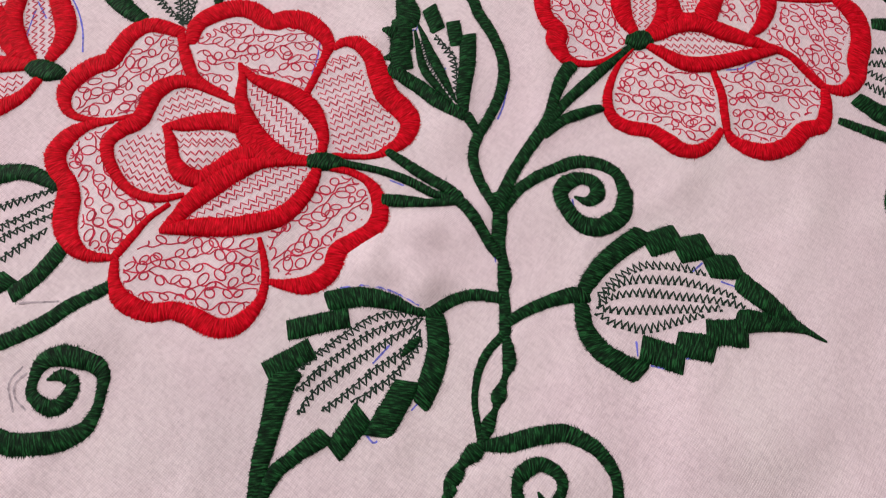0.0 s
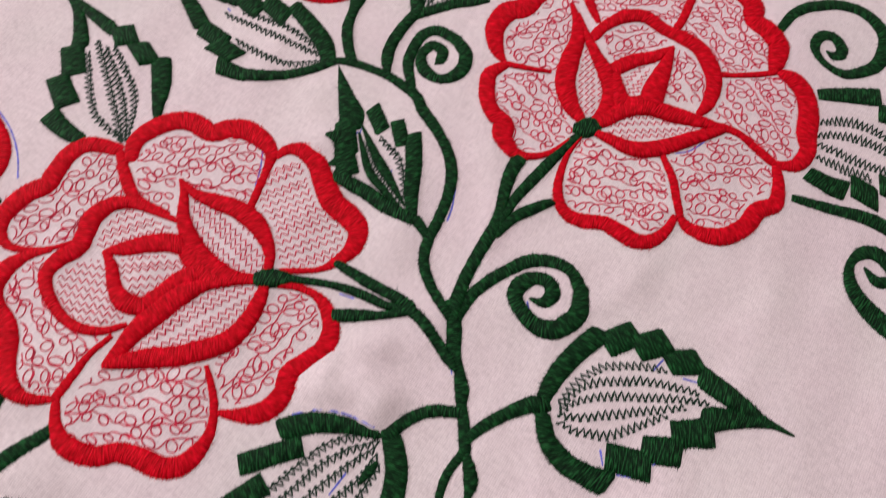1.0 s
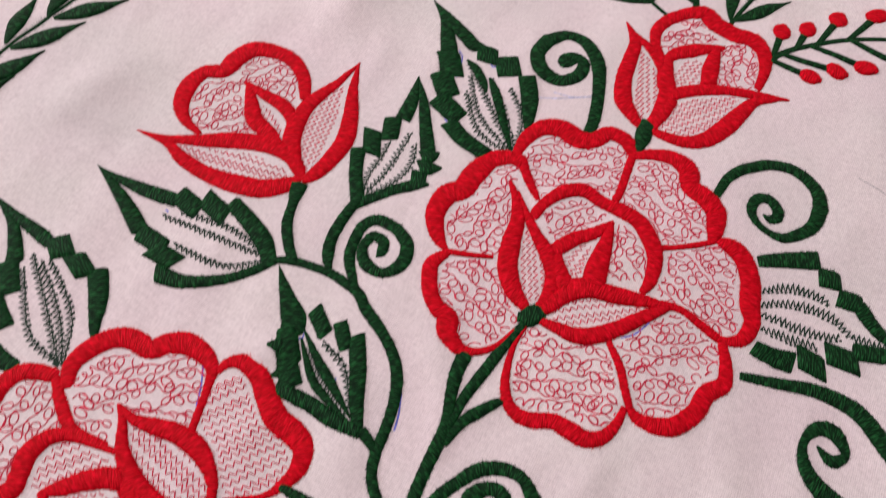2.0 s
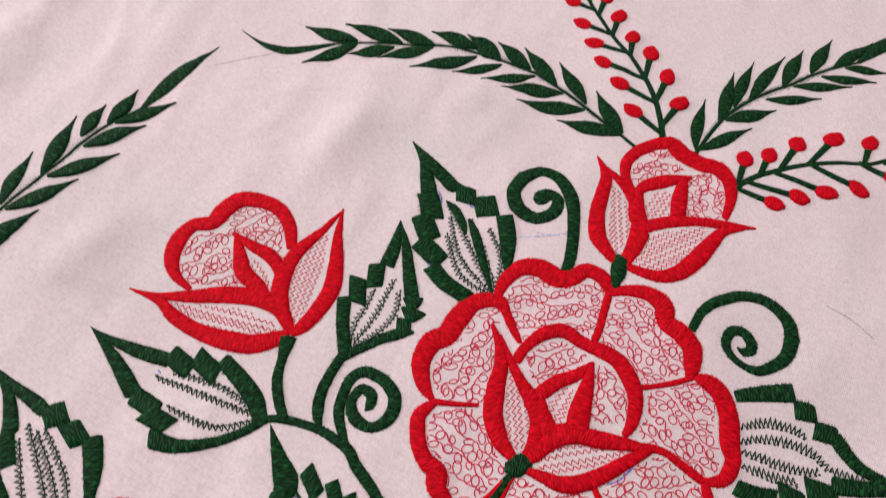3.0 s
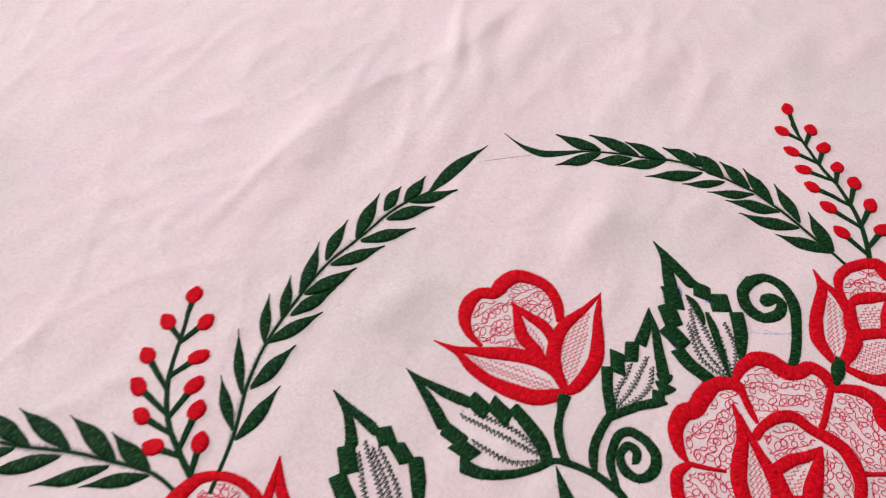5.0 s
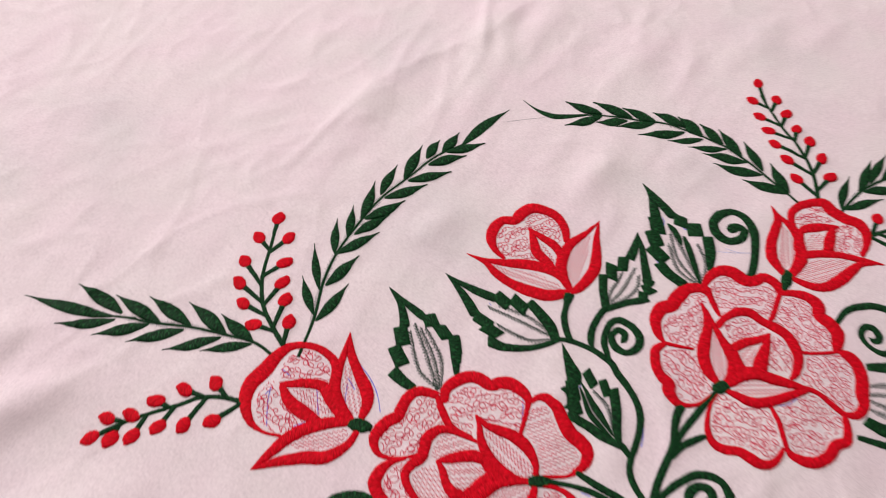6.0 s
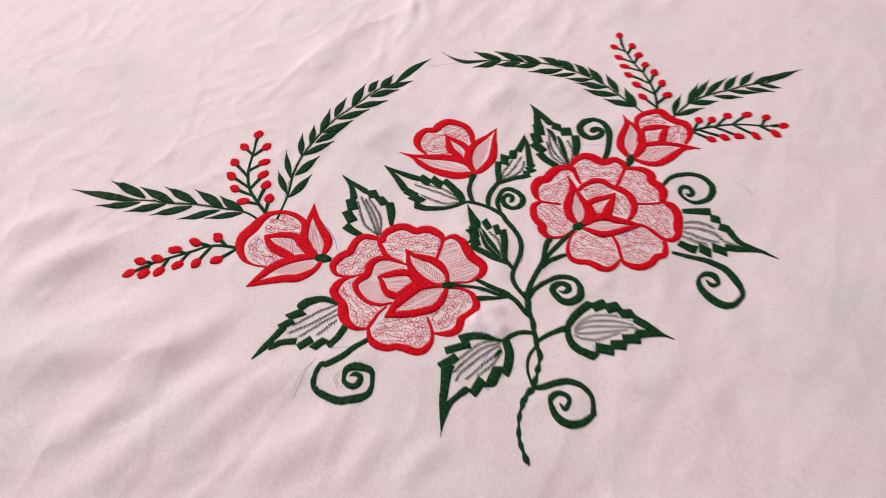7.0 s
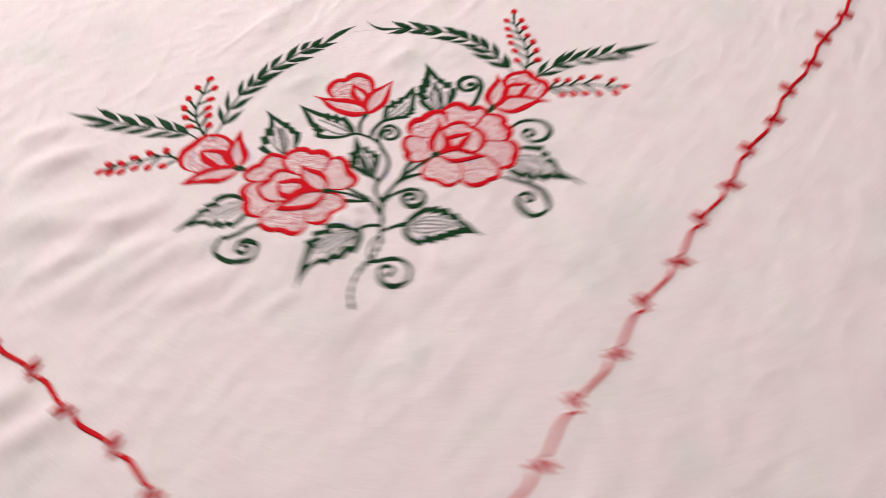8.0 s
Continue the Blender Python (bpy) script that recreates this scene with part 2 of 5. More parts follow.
def glide(points, step):
    """Even samples of a smooth curve through the points (any number of values each)."""
    p = np.array(points, float)
    if len(p) == 2:
        dense = p[0] + (p[1] - p[0]) * np.linspace(0, 1, 60)[:, None]
    else:
        q = np.vstack([2 * p[0] - p[1], p, 2 * p[-1] - p[-2]])
        dense = []
        for a, b, c, d in zip(q, q[1:], q[2:], q[3:]):
            for t in np.linspace(0, 1, 24, endpoint=False):
                dense.append(0.5 * (2 * b + (c - a) * t + (2 * a - 5 * b + 4 * c - d) * t * t + (3 * b - a - 3 * c + d) * t**3))
        dense = np.array(dense + [p[-1]])
    run = np.r_[0, np.cumsum(np.hypot(*np.diff(dense[:, :2], axis=0).T))]
    n = max(3, int(run[-1] / step) + 1)
    at = np.linspace(0, run[-1], n)
    return np.stack([np.interp(at, run, col) for col in dense.T], 1), at


ACROSS = (-1.0, -0.86, -0.55, -0.2, 0.2, 0.55, 0.86, 1.0)


def satin_shape(points, step=0.38, plump=0.08, ragged=0.16):
    """Vertices, faces and thread coordinates of a raised satin-stitch band along (x, y, width) in mm."""
    c, run = glide(points, step)
    way = np.gradient(c[:, :2], axis=0)
    way /= np.hypot(*way.T)[:, None] + 1e-9
    side = np.stack([-way[:, 1], way[:, 0]], 1)
    current["layer"] += 0.035
    verts, uvs, faces = [], [], []
    k = len(ACROSS)
    lean = random.uniform(-0.4, 0.4)
    for i, (x, y, w) in enumerate(c):
        w = max(w, 0.5)
        high = min(1.0, 0.28 + plump * w * 1.25)
        fade = min(1.0, 0.3 + 0.16 * min(i, len(c) - 1 - i))
        ground = lie(x, y)
        out = [random.gauss(0.05, ragged) for _ in "ab"]
        for v in ACROSS:
            reach = v * w / 2 * (1 + 0.02 * math.sin(i * 1.7))
            if abs(v) > 0.8:
                reach += math.copysign(abs(v) * out[v > 0] * min(1, w / 4), v)
            slide = lean * v * w / 2
            px, py = x + side[i, 0] * reach + way[i, 0] * slide, y + side[i, 1] * reach + way[i, 1] * slide
            pz = ground + current["layer"] + high * fade * math.sqrt(max(0, 1 - v * v * 0.985)) - (0.3 + current["layer"] if abs(v) == 1 else 0)
            verts.append((px, py, pz))
            uvs.append((run[i], v * w / 2))
    for i in range(len(c) - 1):
        for j in range(k - 1):
            a = i * k + j
            faces.append((a, a + 1, a + k + 1, a + k)[::-1])
    # loose thread ends comb out over the cloth on both sides
    for i in range(1, len(c) - 2):
        for j, jn, sign in ((0, 1, -1), (k - 1, k - 2, 1)):
            if random.random() < 0.8 and c[i, 2] > 1.2:
                a, b2 = verts[i * k + jn], verts[(i + 1) * k + jn]
                far = abs(random.gauss(0, 1)) * 0.34 + (0.36 if i % 2 else 0.1)
                w = c[i, 2] / 2 + far * min(1.0, c[i, 2] / 4)
                drag = random.gauss(0, 0.18) + lean * sign * w
                tx, ty = c[i, 0] + sign * side[i, 0] * w + way[i, 0] * drag, c[i, 1] + sign * side[i, 1] * w + way[i, 1] * drag
                n0 = len(verts)
                verts += [a, b2, (tx, ty, lie(tx, ty) + 0.05)]
                uvs += [uvs[i * k + jn], uvs[(i + 1) * k + jn], (run[i], sign * w)]
                faces.append((n0, n0 + 1, n0 + 2) if sign < 0 else (n0 + 1, n0, n0 + 2))
    last = (len(c) - 1) * k
    faces.append(tuple(range(k)))
    faces.append(tuple(last + j for j in range(k))[::-1])
    return verts, faces, uvs


def satin(name, mat, points, **more):
    if name == "edge_block" and len(points) == 2:
        # neighbouring blocks are sewn into one another
        (xa, ya, wa), (xb, yb, wb) = points
        k = 1.3 / math.hypot(xb - xa, yb - ya)
        ex, ey = (xb - xa) * k, (yb - ya) * k
        points = [(xa - ex, ya - ey, wa * 1.08), (xb + ex, yb + ey, wb * 1.08)]
    elif len(points) > 3:
        # a band runs on a little under its neighbour
        points = list(points)
        for end, inner in ((0, 1), (-1, -2)):
            (x, y, w), (xi, yi, wi) = points[end], points[inner]
            k = min(1.6, 0.3 * w) / math.hypot(x - xi, y - yi)
            points.insert(0 if end == 0 else len(points), (x + (x - xi) * k, y + (y - yi) * k, w * 0.7))
    anchor(*points[0][:2])
    verts, faces, uvs = satin_shape(points, **more)
    ob = mesh_part(name, verts, faces, mat, uvs)
    ob["middle"] = [sum(p[i] for p in points) / len(points) for i in (0, 1)]
    return ob


def thread_shape(path, wide, verts, faces, up=0.0):
    """Adds one raised sewn thread along the path to verts and faces."""
    p = np.array(path, float)
    if len(p) < 2:
        return
    way = np.gradient(p, axis=0)
    way /= np.hypot(*way.T)[:, None] + 1e-9
    first = len(verts)
    for (x, y), (dx, dy) in zip(p, way):
        z = lie(x, y) + up
        h = wide / 2
        verts += [(x - dy * h, y + dx * h, z - 0.08), (x, y, z + wide * 0.55), (x + dy * h, y - dx * h, z - 0.08)]
    for i in range(len(p) - 1):
        a = first + 3 * i
        faces += [(a, a + 3, a + 4, a + 1), (a + 1, a + 4, a + 5, a + 2)]


def inside(x, y, poly):
    hit = False
    for (x0, y0), (x1, y1) in zip(poly, poly[1:] + poly[:1]):
        if (y0 > y) != (y1 > y) and x < (x1 - x0) * (y - y0) / (y1 - y0) + x0:
            hit = not hit
    return hit


def rounded(poly):
    return [tuple(q) for q in glide([*poly, poly[0]], 2.0)[0]]


def rows_across(poly, angle, gap):
    """Straight rows over the shape: for each, a function from (along, aside) to a place, and its length."""
    ca, sa = math.cos(radians(angle)), math.sin(radians(angle))
    us = [x * ca + y * sa for x, y in poly]
    vs = [-x * sa + y * ca for x, y in poly]
    v = min(vs) + gap * 0.5
    while v < max(vs):
        yield (lambda s, d, v=v: (ca * s - sa * (v + d), sa * s + ca * (v + d))), min(us), max(us)
        v += gap


def sew(name, mat, runs, poly, wide):
    """Clips the runs to the shape and sews them as one piece of fine stitching."""
    anchor(*poly[0])
    verts, faces = [], []
    for run in runs:
        piece = []
        for p in run:
            if inside(*p, poly):
                piece.append(p)
            else:
                thread_shape(piece, wide, verts, faces)
                piece = []
        thread_shape(piece, wide, verts, faces)
    if faces:
        ob = mesh_part(name, verts, faces, mat, label="fine red curled thread" if name.startswith("loop") else "fine red zigzag thread")
        cx, cy = np.mean([q[0] for q in poly]), np.mean([q[1] for q in poly])
        petals = [o for o in current["thing"].children if o.name.startswith("petal") and o is not ob]
        if petals:
            near = min(petals, key=lambda o: math.hypot(o["middle"][0] - cx, o["middle"][1] - cy))
            ob.parent = near


def loops(name, mat, poly, angle):
    """Meandering thread with small curls."""
    poly = rounded(poly)
    runs = []
    for place, lo, hi in rows_across(poly, angle, 4.7):
        curls, s = [], lo - random.uniform(0, 6)
        phase, turn = random.uniform(0, 6.3), random.choice((1, -1))
        while s < hi + 7:
            turn = -turn if random.random() < 0.35 else turn
            d = 1.1 * math.sin(s / 6.0 + phase) + random.gauss(0, 0.6) - 1.4 * turn
            curls.append((s, d, random.uniform(1.45, 2.3), turn, random.uniform(-0.7, 0.7), random.uniform(0.8, 1.15)))
            s += random.uniform(4.2, 6.0)
        run = []
        for (s, d, r, turn, tilt, tall), (s2, d2, *_) in zip(curls, curls[1:]):
            # the thread runs on, turns right round and crosses itself
            drift = 0.55 * r
            for k in range(17):
                a = 2 * math.pi * k / 16
                du, dv = drift * (k / 16 - 0.5) + r * math.sin(a), turn * tall * r * (1 - math.cos(a))
                run.append(place(s + du - dv * tilt, d + dv))
            s1, s2 = s + drift / 2, s2 - 0.45 * 1.7
            sag = -turn * random.uniform(0.1, 0.7)
            for k in range(1, 6):
                t = k / 6
                h = t * t * (3 - 2 * t)
                run.append(place(s1 + (s2 - s1) * t, d + (d2 - d) * h + sag * math.sin(math.pi * t)))
        runs.append(run)
    sew(name, mat, runs, poly, 0.66)


def zigzags(name, mat, poly, angle):
    """Rows of small zigzag stitches."""
    poly = rounded(poly)
    runs = []
    for place, lo, hi in rows_across(poly, angle, 2.7):
        run, s, k = [], lo, 0
        bow = random.uniform(-0.6, 0.6)
        while s < hi:
            t = (s - lo) / (hi - lo + 1e-6)
            run.append(place(s, (0.95 if k % 2 else -0.95) + bow * math.sin(3.1 * t) + random.gauss(0, 0.12)))
            s += 1.9 if k % 2 else 1.0
            k += 1
        fine = []
        for a, b in zip(run, run[1:]):
            fine += [(a[0] + (b[0] - a[0]) * q / 3, a[1] + (b[1] - a[1]) * q / 3) for q in range(3)]
        runs.append(fine)
    sew(name, mat, runs, poly, 0.62)


def zigzag_row(name, mat, points, half=1.45, pitch=1.15, wide=0.88, line=True, knots=True):
    """A row of slanting saw-tooth stitches, doubled along one side where the needle ran back."""
    anchor(*points[0])
    c, run = glide(points, pitch)
    way = np.gradient(c, axis=0)
    way /= np.hypot(*way.T)[:, None] + 1e-9
    pts = []
    slant = random.choice((-0.55, 0.55))
    for i, ((x, y), (dx, dy)) in enumerate(zip(c, way)):
        size = half * (0.45 + 0.55 * math.sin(math.pi * min(1, i / len(c))) ** 0.5) * random.uniform(0.75, 1.2)
        d, e = (size, slant) if i % 2 else (-size, random.gauss(0, 0.15))
        pts.append((x - dy * d + dx * e, y + dx * d + dy * e))
    verts, faces = [], []
    thread_shape([q for a, b in zip(pts, pts[1:]) for q in (a, ((a[0] + b[0]) / 2, (a[1] + b[1]) / 2))], wide, verts, faces)
    if line:
        low = [(x + dy * (0.55 * half + random.gauss(0, 0.22)), y - dx * (0.55 * half + random.gauss(0, 0.22))) for (x, y), (dx, dy) in zip(c, way)]
        thread_shape(low, wide * 0.72, verts, faces)
    if knots:
        # a knot at the foot of each tooth
        for (xa, ya), (dx, dy) in zip(pts[::2], way[::2]):
            thread_shape([(xa - dx * 0.5, ya - dy * 0.5), (xa, ya), (xa + dx * 0.6, ya + dy * 0.6)], wide * 1.15, verts, faces)
    mesh_part(name, verts, faces, mat, label="fine dark green zigzag thread")


def pen_line(mat, points):
    anchor(*points[0])
    verts, faces = [], []
    path, _ = glide(points, 0.8)
    p = np.array(path)
    way = np.gradient(p, axis=0)
    way /= np.hypot(*way.T)[:, None] + 1e-9
    for (x, y), (dx, dy) in zip(p, way):
        h, z = random.uniform(0.22, 0.4), lie(x, y) + 0.1
        verts += [(x - dy * h, y + dx * h, z), (x + dy * h, y - dx * h, z)]
    faces = [(2 * i, 2 * i + 2, 2 * i + 3, 2 * i + 1)[::-1] for i in range(len(p) - 1)]
    mesh_part("pen_stroke", verts, faces, mat)


def tendril(mat, points):
    """A stalk that runs into a spiral curl."""
    k = max(3, int(len(points) * 0.4))
    satin("stalk", mat, points[: k + 1])
    satin("curl", mat, points[k:])


def leaflet(root, tip, wide):
    """A slim satin leaflet, bowed, with a hair-fine point."""
    (x0, y0), (x1, y1) = root, tip
    dx, dy = x1 - x0, y1 - y0
    bow = random.uniform(-0.012, 0.028)
    at = lambda t, b: (x0 + dx * t - dy * b, y0 + dy * t + dx * b)
    s = current["bow"]
    pts = [(*at(0.03, 0), wide * 0.2), (*at(0.16, bow * 0.8 * s), wide * 0.56), (*at(0.38, bow * 1.4 * s), wide * 1.02), (*at(0.58, bow * 1.2 * s), wide * 0.92), (*at(0.76, bow * 0.6 * s), wide * 0.46), (*at(0.89, 0), wide * 0.17), (*at(1.0, -bow * 0.3 * s), 0.5)]
    satin("leaflet", GREEN, pts, ragged=0.12)


def sprig(spine, end, left, right):
    """A stalk with slim leaflets (root, tip, width) on both sides and one at its end."""
    c, run = glide(spine, 0.7)
    satin("stalk", GREEN, [(*c[int(f * (len(c) - 1))], 2.0 - 0.6 * f) for f in np.linspace(0, 1, 9)], ragged=0.12)
    zigzag_row("stalk_stitching", GREEN_THREAD, [tuple(c[int(f * (len(c) - 1))]) for f in np.linspace(0.08, 0.97, 9)], half=2.5, pitch=0.7, wide=0.46, line=False, knots=False)
    if isinstance(end, list):
        # a hooked end leaflet, drawn out to a hair
        satin("leaflet", GREEN, end, ragged=0.12)
        end = None
    for sign, leaves in ((1, [end] if end else []), (1, left), (-1, right)):
        current["bow"] = sign
        for x0, y0, x1, y1, wide in leaves:
            leaflet((x0, y0), (x1, y1), wide)


def berries(spine, tip, left, right, size):
    """A stalk with short side stalks, each ending in an oval red berry."""
    c, run = glide(spine, 0.7)
    satin("stalk", GREEN, [(*c[int(f * (len(c) - 1))], size * (3.4 - 1.2 * f)) for f in np.linspace(0, 1, 7)], ragged=0.12)
    ends = [(tip, tuple(c[-12]))]
    for row in (left, right):
        for q in row:
            d = np.hypot(*(c - np.array(q)).T)
            near = int(np.argmin(d))
            back_off = max(0, near - int(d[near] * 1.2 / 0.7))
            ends.append((q, tuple(c[back_off])))
    for (x, y), (rx, ry) in ends:
        dx, dy = x - rx, y - ry
        length = math.hypot(dx, dy)
        ux, uy = dx / length, dy / length
        satin("side_stalk", GREEN, [(rx, ry, size * 2.5), (rx + dx * 0.45, ry + dy * 0.45, size * 3.2), (x - ux * 2.0, y - uy * 2.0, size * 3.8)], ragged=0.12)
        h, w = size * random.uniform(4.9, 5.6), size * random.uniform(8.4, 9.6)
        satin("berry", RED, [(x - ux * h, y - uy * h, w * 0.45), (x - ux * h * 0.6, y - uy * h * 0.6, w * 0.9), (x, y, w * 1.08), (x + ux * h * 0.6, y + uy * h * 0.6, w * 0.88), (x + ux * h, y + uy * h, w * 0.4)], plump=0.2, ragged=0.12)


# ---- the room ----
def slab(name, lo, hi, mat, kind="structure", label="", category=""):
    me = bpy.data.meshes.new(name)
    bm = bmesh.new()
    bmesh.ops.create_cube(bm, size=1)
    for v in bm.verts:
        v.co = [(a + b) / 2 + c * (b - a) for a, b, c in zip(lo, hi, v.co)]
    bm.to_mesh(me)
    bm.free()
    me.materials.append(mat)
    return tagged(new(name, me), label, category, "", kind)


slab("floor", (-3.8, -3.0, -0.13), (3.2, 3.6, -0.03), FLOOR, label="plain cement floor under the spread cloth", category="floor")
slab("ceiling", (-3.8, -3.0, 2.7), (3.2, 3.6, 2.8), CEIL, label="plain white ceiling", category="ceiling")
for name, lo, hi in (("wall_south", (-4.0, -3.2, -0.13), (3.4, -3.0, 2.8)), ("wall_north", (-4.0, 3.6, -0.13), (3.4, 3.8, 2.8)), ("wall_east", (3.2, -3.0, -0.13), (3.4, 3.6, 2.8)),
                     # the west wall leaves an opening for the assumed window
                     ("wall_west", (-4.0, -3.0, -0.13), (-3.8, 0.55, 2.8)), ("wall_west", (-4.0, 2.85, -0.13), (-3.8, 3.6, 2.8)), ("wall_west", (-4.0, 0.55, -0.13), (-3.8, 2.85, 0.95)), ("wall_west", (-4.0, 0.55, 2.35), (-3.8, 2.85, 2.8))):
    slab(name, lo, hi, WALL, label="plain plastered wall", category="wall")


# ---- the cloth ----
def bedsheet():
    # its edges run along the two borders
    xs, ys = np.arange(-920, 601, 3.2), np.arange(-340, 1041, 3.2)
    ca, sa = 0.4877, 0.8730
    verts = [(x, y, lie(x, y)) for x, y in ((ca * a + sa * s, sa * a - ca * s) for a in ys for s in xs)]
    verts = [(x / 1000, y / 1000, z / 1000) for x, y, z in verts]
    w = len(xs)
    faces = [(j * w + i, (j + 1) * w + i, (j + 1) * w + i + 1, j * w + i + 1)[::-1] for j in range(len(ys) - 1) for i in range(w - 1)]
    edge = list(range(w)) + [j * w + w - 1 for j in range(1, len(ys))] + [(len(ys) - 1) * w + i for i in range(w - 2, -1, -1)] + [j * w for j in range(len(ys) - 2, 0, -1)]
    first = len(verts)
    verts += [(verts[e][0], verts[e][1], -0.03) for e in edge]
    m = len(edge)
    faces += [(edge[(i + 1) % m], edge[i], first + i, first + (i + 1) % m) for i in range(m)]
    me = bpy.data.meshes.new("bedsheet")
    me.from_pydata(verts, [], faces)
    me.polygons.foreach_set("use_smooth", [True] * len(me.polygons))
    me.materials.append(COTTON)
    return tagged(new("bedsheet", me), "pinkish white cotton bedsheet with soft creases, spread flat", "bedsheet", "", "structure")


bedsheet()


# ---- border ----
def border(label, start, way, pitch, count, wide, reach):
    """A line of bowed satin dashes joined by small sharp zigzags."""
    thing("embroidered_border", label, "embroidered border", "borders")
    (x0, y0), (dx, dy) = start, way
    px, py = -dy, dx
    off = lambda d, s: d + 4.0 * math.cos(math.pi * s / pitch)
    at = lambda s, d: (x0 + dx * s + px * off(d, s), y0 + dy * s + py * off(d, s))
    for k in range(count):
        s, e = k * pitch, (k + 1) * pitch
        g = 1 if k % 2 else -1
        satin("dash", RED, [(*at(s + 7, 4.0 * g), wide * 0.4), (*at(s + 12, 1.6 * g), wide * 0.85), (*at(s + pitch * 0.4, 1.8 * g), wide), (*at(s + pitch * 0.65, 1.4 * g), wide), (*at(e - 13, -1.0 * g), wide * 0.9), (*at(e - 8, -4.0 * g), wide * 0.4)])
        j = random.uniform(-1.5, 1.5)
        tips = [at(e - 8, -4.0 * g), at(e - 6, -reach * g + j), at(e - 1, 0.85 * reach * g), at(e + 1, -0.85 * reach * g), at(e + 6, reach * g - j), at(e + 7, -4.0 * g)]
        for a, b in zip(tips, tips[1:]):
            satin("zigzag", RED, [(*a, 0.8), ((a[0] + b[0]) / 2, (a[1] + b[1]) / 2, 1.9), (*b, 0.8)], ragged=0.15)


# ---- the embroidery ----

thing("embroidered_rose", "large red satin-stitched rose filled with curled red loops", "embroidered rose", "roses")
satin("petal", RED, [(-35.4, 226.8, 5.1), (-41.8, 227.9, 6.2), (-47.7, 227.1, 6.9), (-52.4, 222.9, 7.2), (-55.3, 215.7, 7.3), (-57.1, 210.3, 7.6), (-62.5, 206.3, 7.6), (-66.6, 201.2, 7.4), (-69, 195.4, 6.3), (-67.7, 189.5, 4.3), (-63.3, 185.4, 3), (-55.9, 184.6, 2.3), (-49, 185.7, 1.9), (-44.3, 187.4, 1.9), (-40.2, 189.5, 1.9)])
satin("petal", RED, [(-34.3, 225.9, 2.9), (-31.4, 219, 4.1), (-28.4, 213.1, 4.6), (-24.7, 207.8, 4.3), (-18.6, 204.6, 3.2), (-11.6, 201.9, 2.8)])
satin("petal", RED, [(-29.7, 223.2, 4.5), (-29.1, 231.3, 6.9), (-23.3, 237.6, 8), (-16.4, 241, 8.1), (-9.6, 240.7, 8.3), (-1.8, 237.1, 7.9), (4.1, 238.9, 8.6), (10.7, 239.1, 8.9), (17.6, 235.4, 7.2), (21.9, 229.7, 4.8), (21.3, 223.6, 3.1), (19.6, 215.6, 2.7), (18.1, 209.1, 2.7), (17.2, 206, 2.7)])
satin("petal", RED, [(24.1, 228.5, 2.5), (27.9, 231.8, 4.2), (33.7, 231.6, 6.5), (39.3, 226.5, 7.3), (43.3, 218.1, 8.3), (47.2, 211.2, 9), (53.7, 206, 9), (57.6, 200.5, 7.5), (56.1, 193.5, 6.1), (51.6, 188.8, 4.1), (46, 185.2, 2.3), (39, 183.9, 2.1), (31.9, 183.3, 2.1)])
satin("petal", RED, [(-48.8, 185, 1.9), (-56.2, 182.4, 3.8), (-61.8, 177.4, 6.6), (-64.5, 170, 7.6), (-61.9, 163.7, 7), (-56.6, 157.8, 7), (-54.6, 151.6, 8.8), (-52.9, 144.4, 8.5), (-48.7, 137.7, 6.7), (-42.2, 133.5, 4.2), (-33.7, 133.7, 2.4), (-32.3, 134.3, 2.1)])
satin("petal", RED, [(-32.8, 133.8, 2.9), (-29.2, 141.5, 2.9), (-25.5, 149, 2.1), (-20.4, 155.5, 1.7)])
satin("petal", RED, [(-32.1, 132.9, 2.6), (-30.3, 126.1, 3.9), (-25.5, 119.9, 6.3), (-16.7, 117.1, 6.4), (-9.7, 118.8, 6.1), (-2.9, 117.8, 6.6), (5.2, 115.1, 6.7), (11.5, 116.4, 6.6), (15.6, 121.2, 5.1), (18.1, 127, 3.1), (17.9, 133.9, 2.6), (16, 140.8, 2.3), (13, 147.6, 1.5)])
satin("petal", RED, [(19.4, 133.1, 2), (23.9, 132.7, 3.5), (29.6, 132.9, 6), (35.2, 135.3, 7.2), (39.2, 141, 6.7), (40.4, 147.4, 6.9), (45.5, 151.7, 7), (50.6, 156.6, 6.9), (52, 164, 5.9), (49.2, 171.3, 4.5), (44.5, 175.8, 3), (38, 178, 2.7), (31.8, 178.4, 2.7)])
satin("petal", RED, [(-16.6, 160, 1.8), (-22.8, 157.4, 2.8), (-29.8, 157.4, 3.5), (-36.5, 160.1, 3.5), (-41.9, 164.9, 3.8), (-46, 170.6, 4.2), (-47.6, 176.1, 5.1), (-44.8, 181.9, 6.1), (-39.8, 186.6, 6.5), (-38.5, 192.4, 6.7), (-37.2, 199.1, 7.1), (-32.2, 204.1, 6), (-25.1, 205.3, 4.3), (-15.9, 202.5, 2.8), (-7.9, 199.6, 2.1)])
satin("petal", RED, [(-3.7, 190.5, 5.4), (0.5, 185.7, 7.4), (5.2, 181.1, 7)])
satin("petal", RED, [(1.2, 182.8, 6.9), (7.7, 179.2, 7), (15.6, 177.6, 3.5)])
satin("petal", RED, [(-29.4, 185.9, 2.4), (-22.7, 187.6, 5.7), (-15.9, 189.6, 7.1), (-8.9, 190.7, 7.5), (-3.5, 189.9, 6.9)])
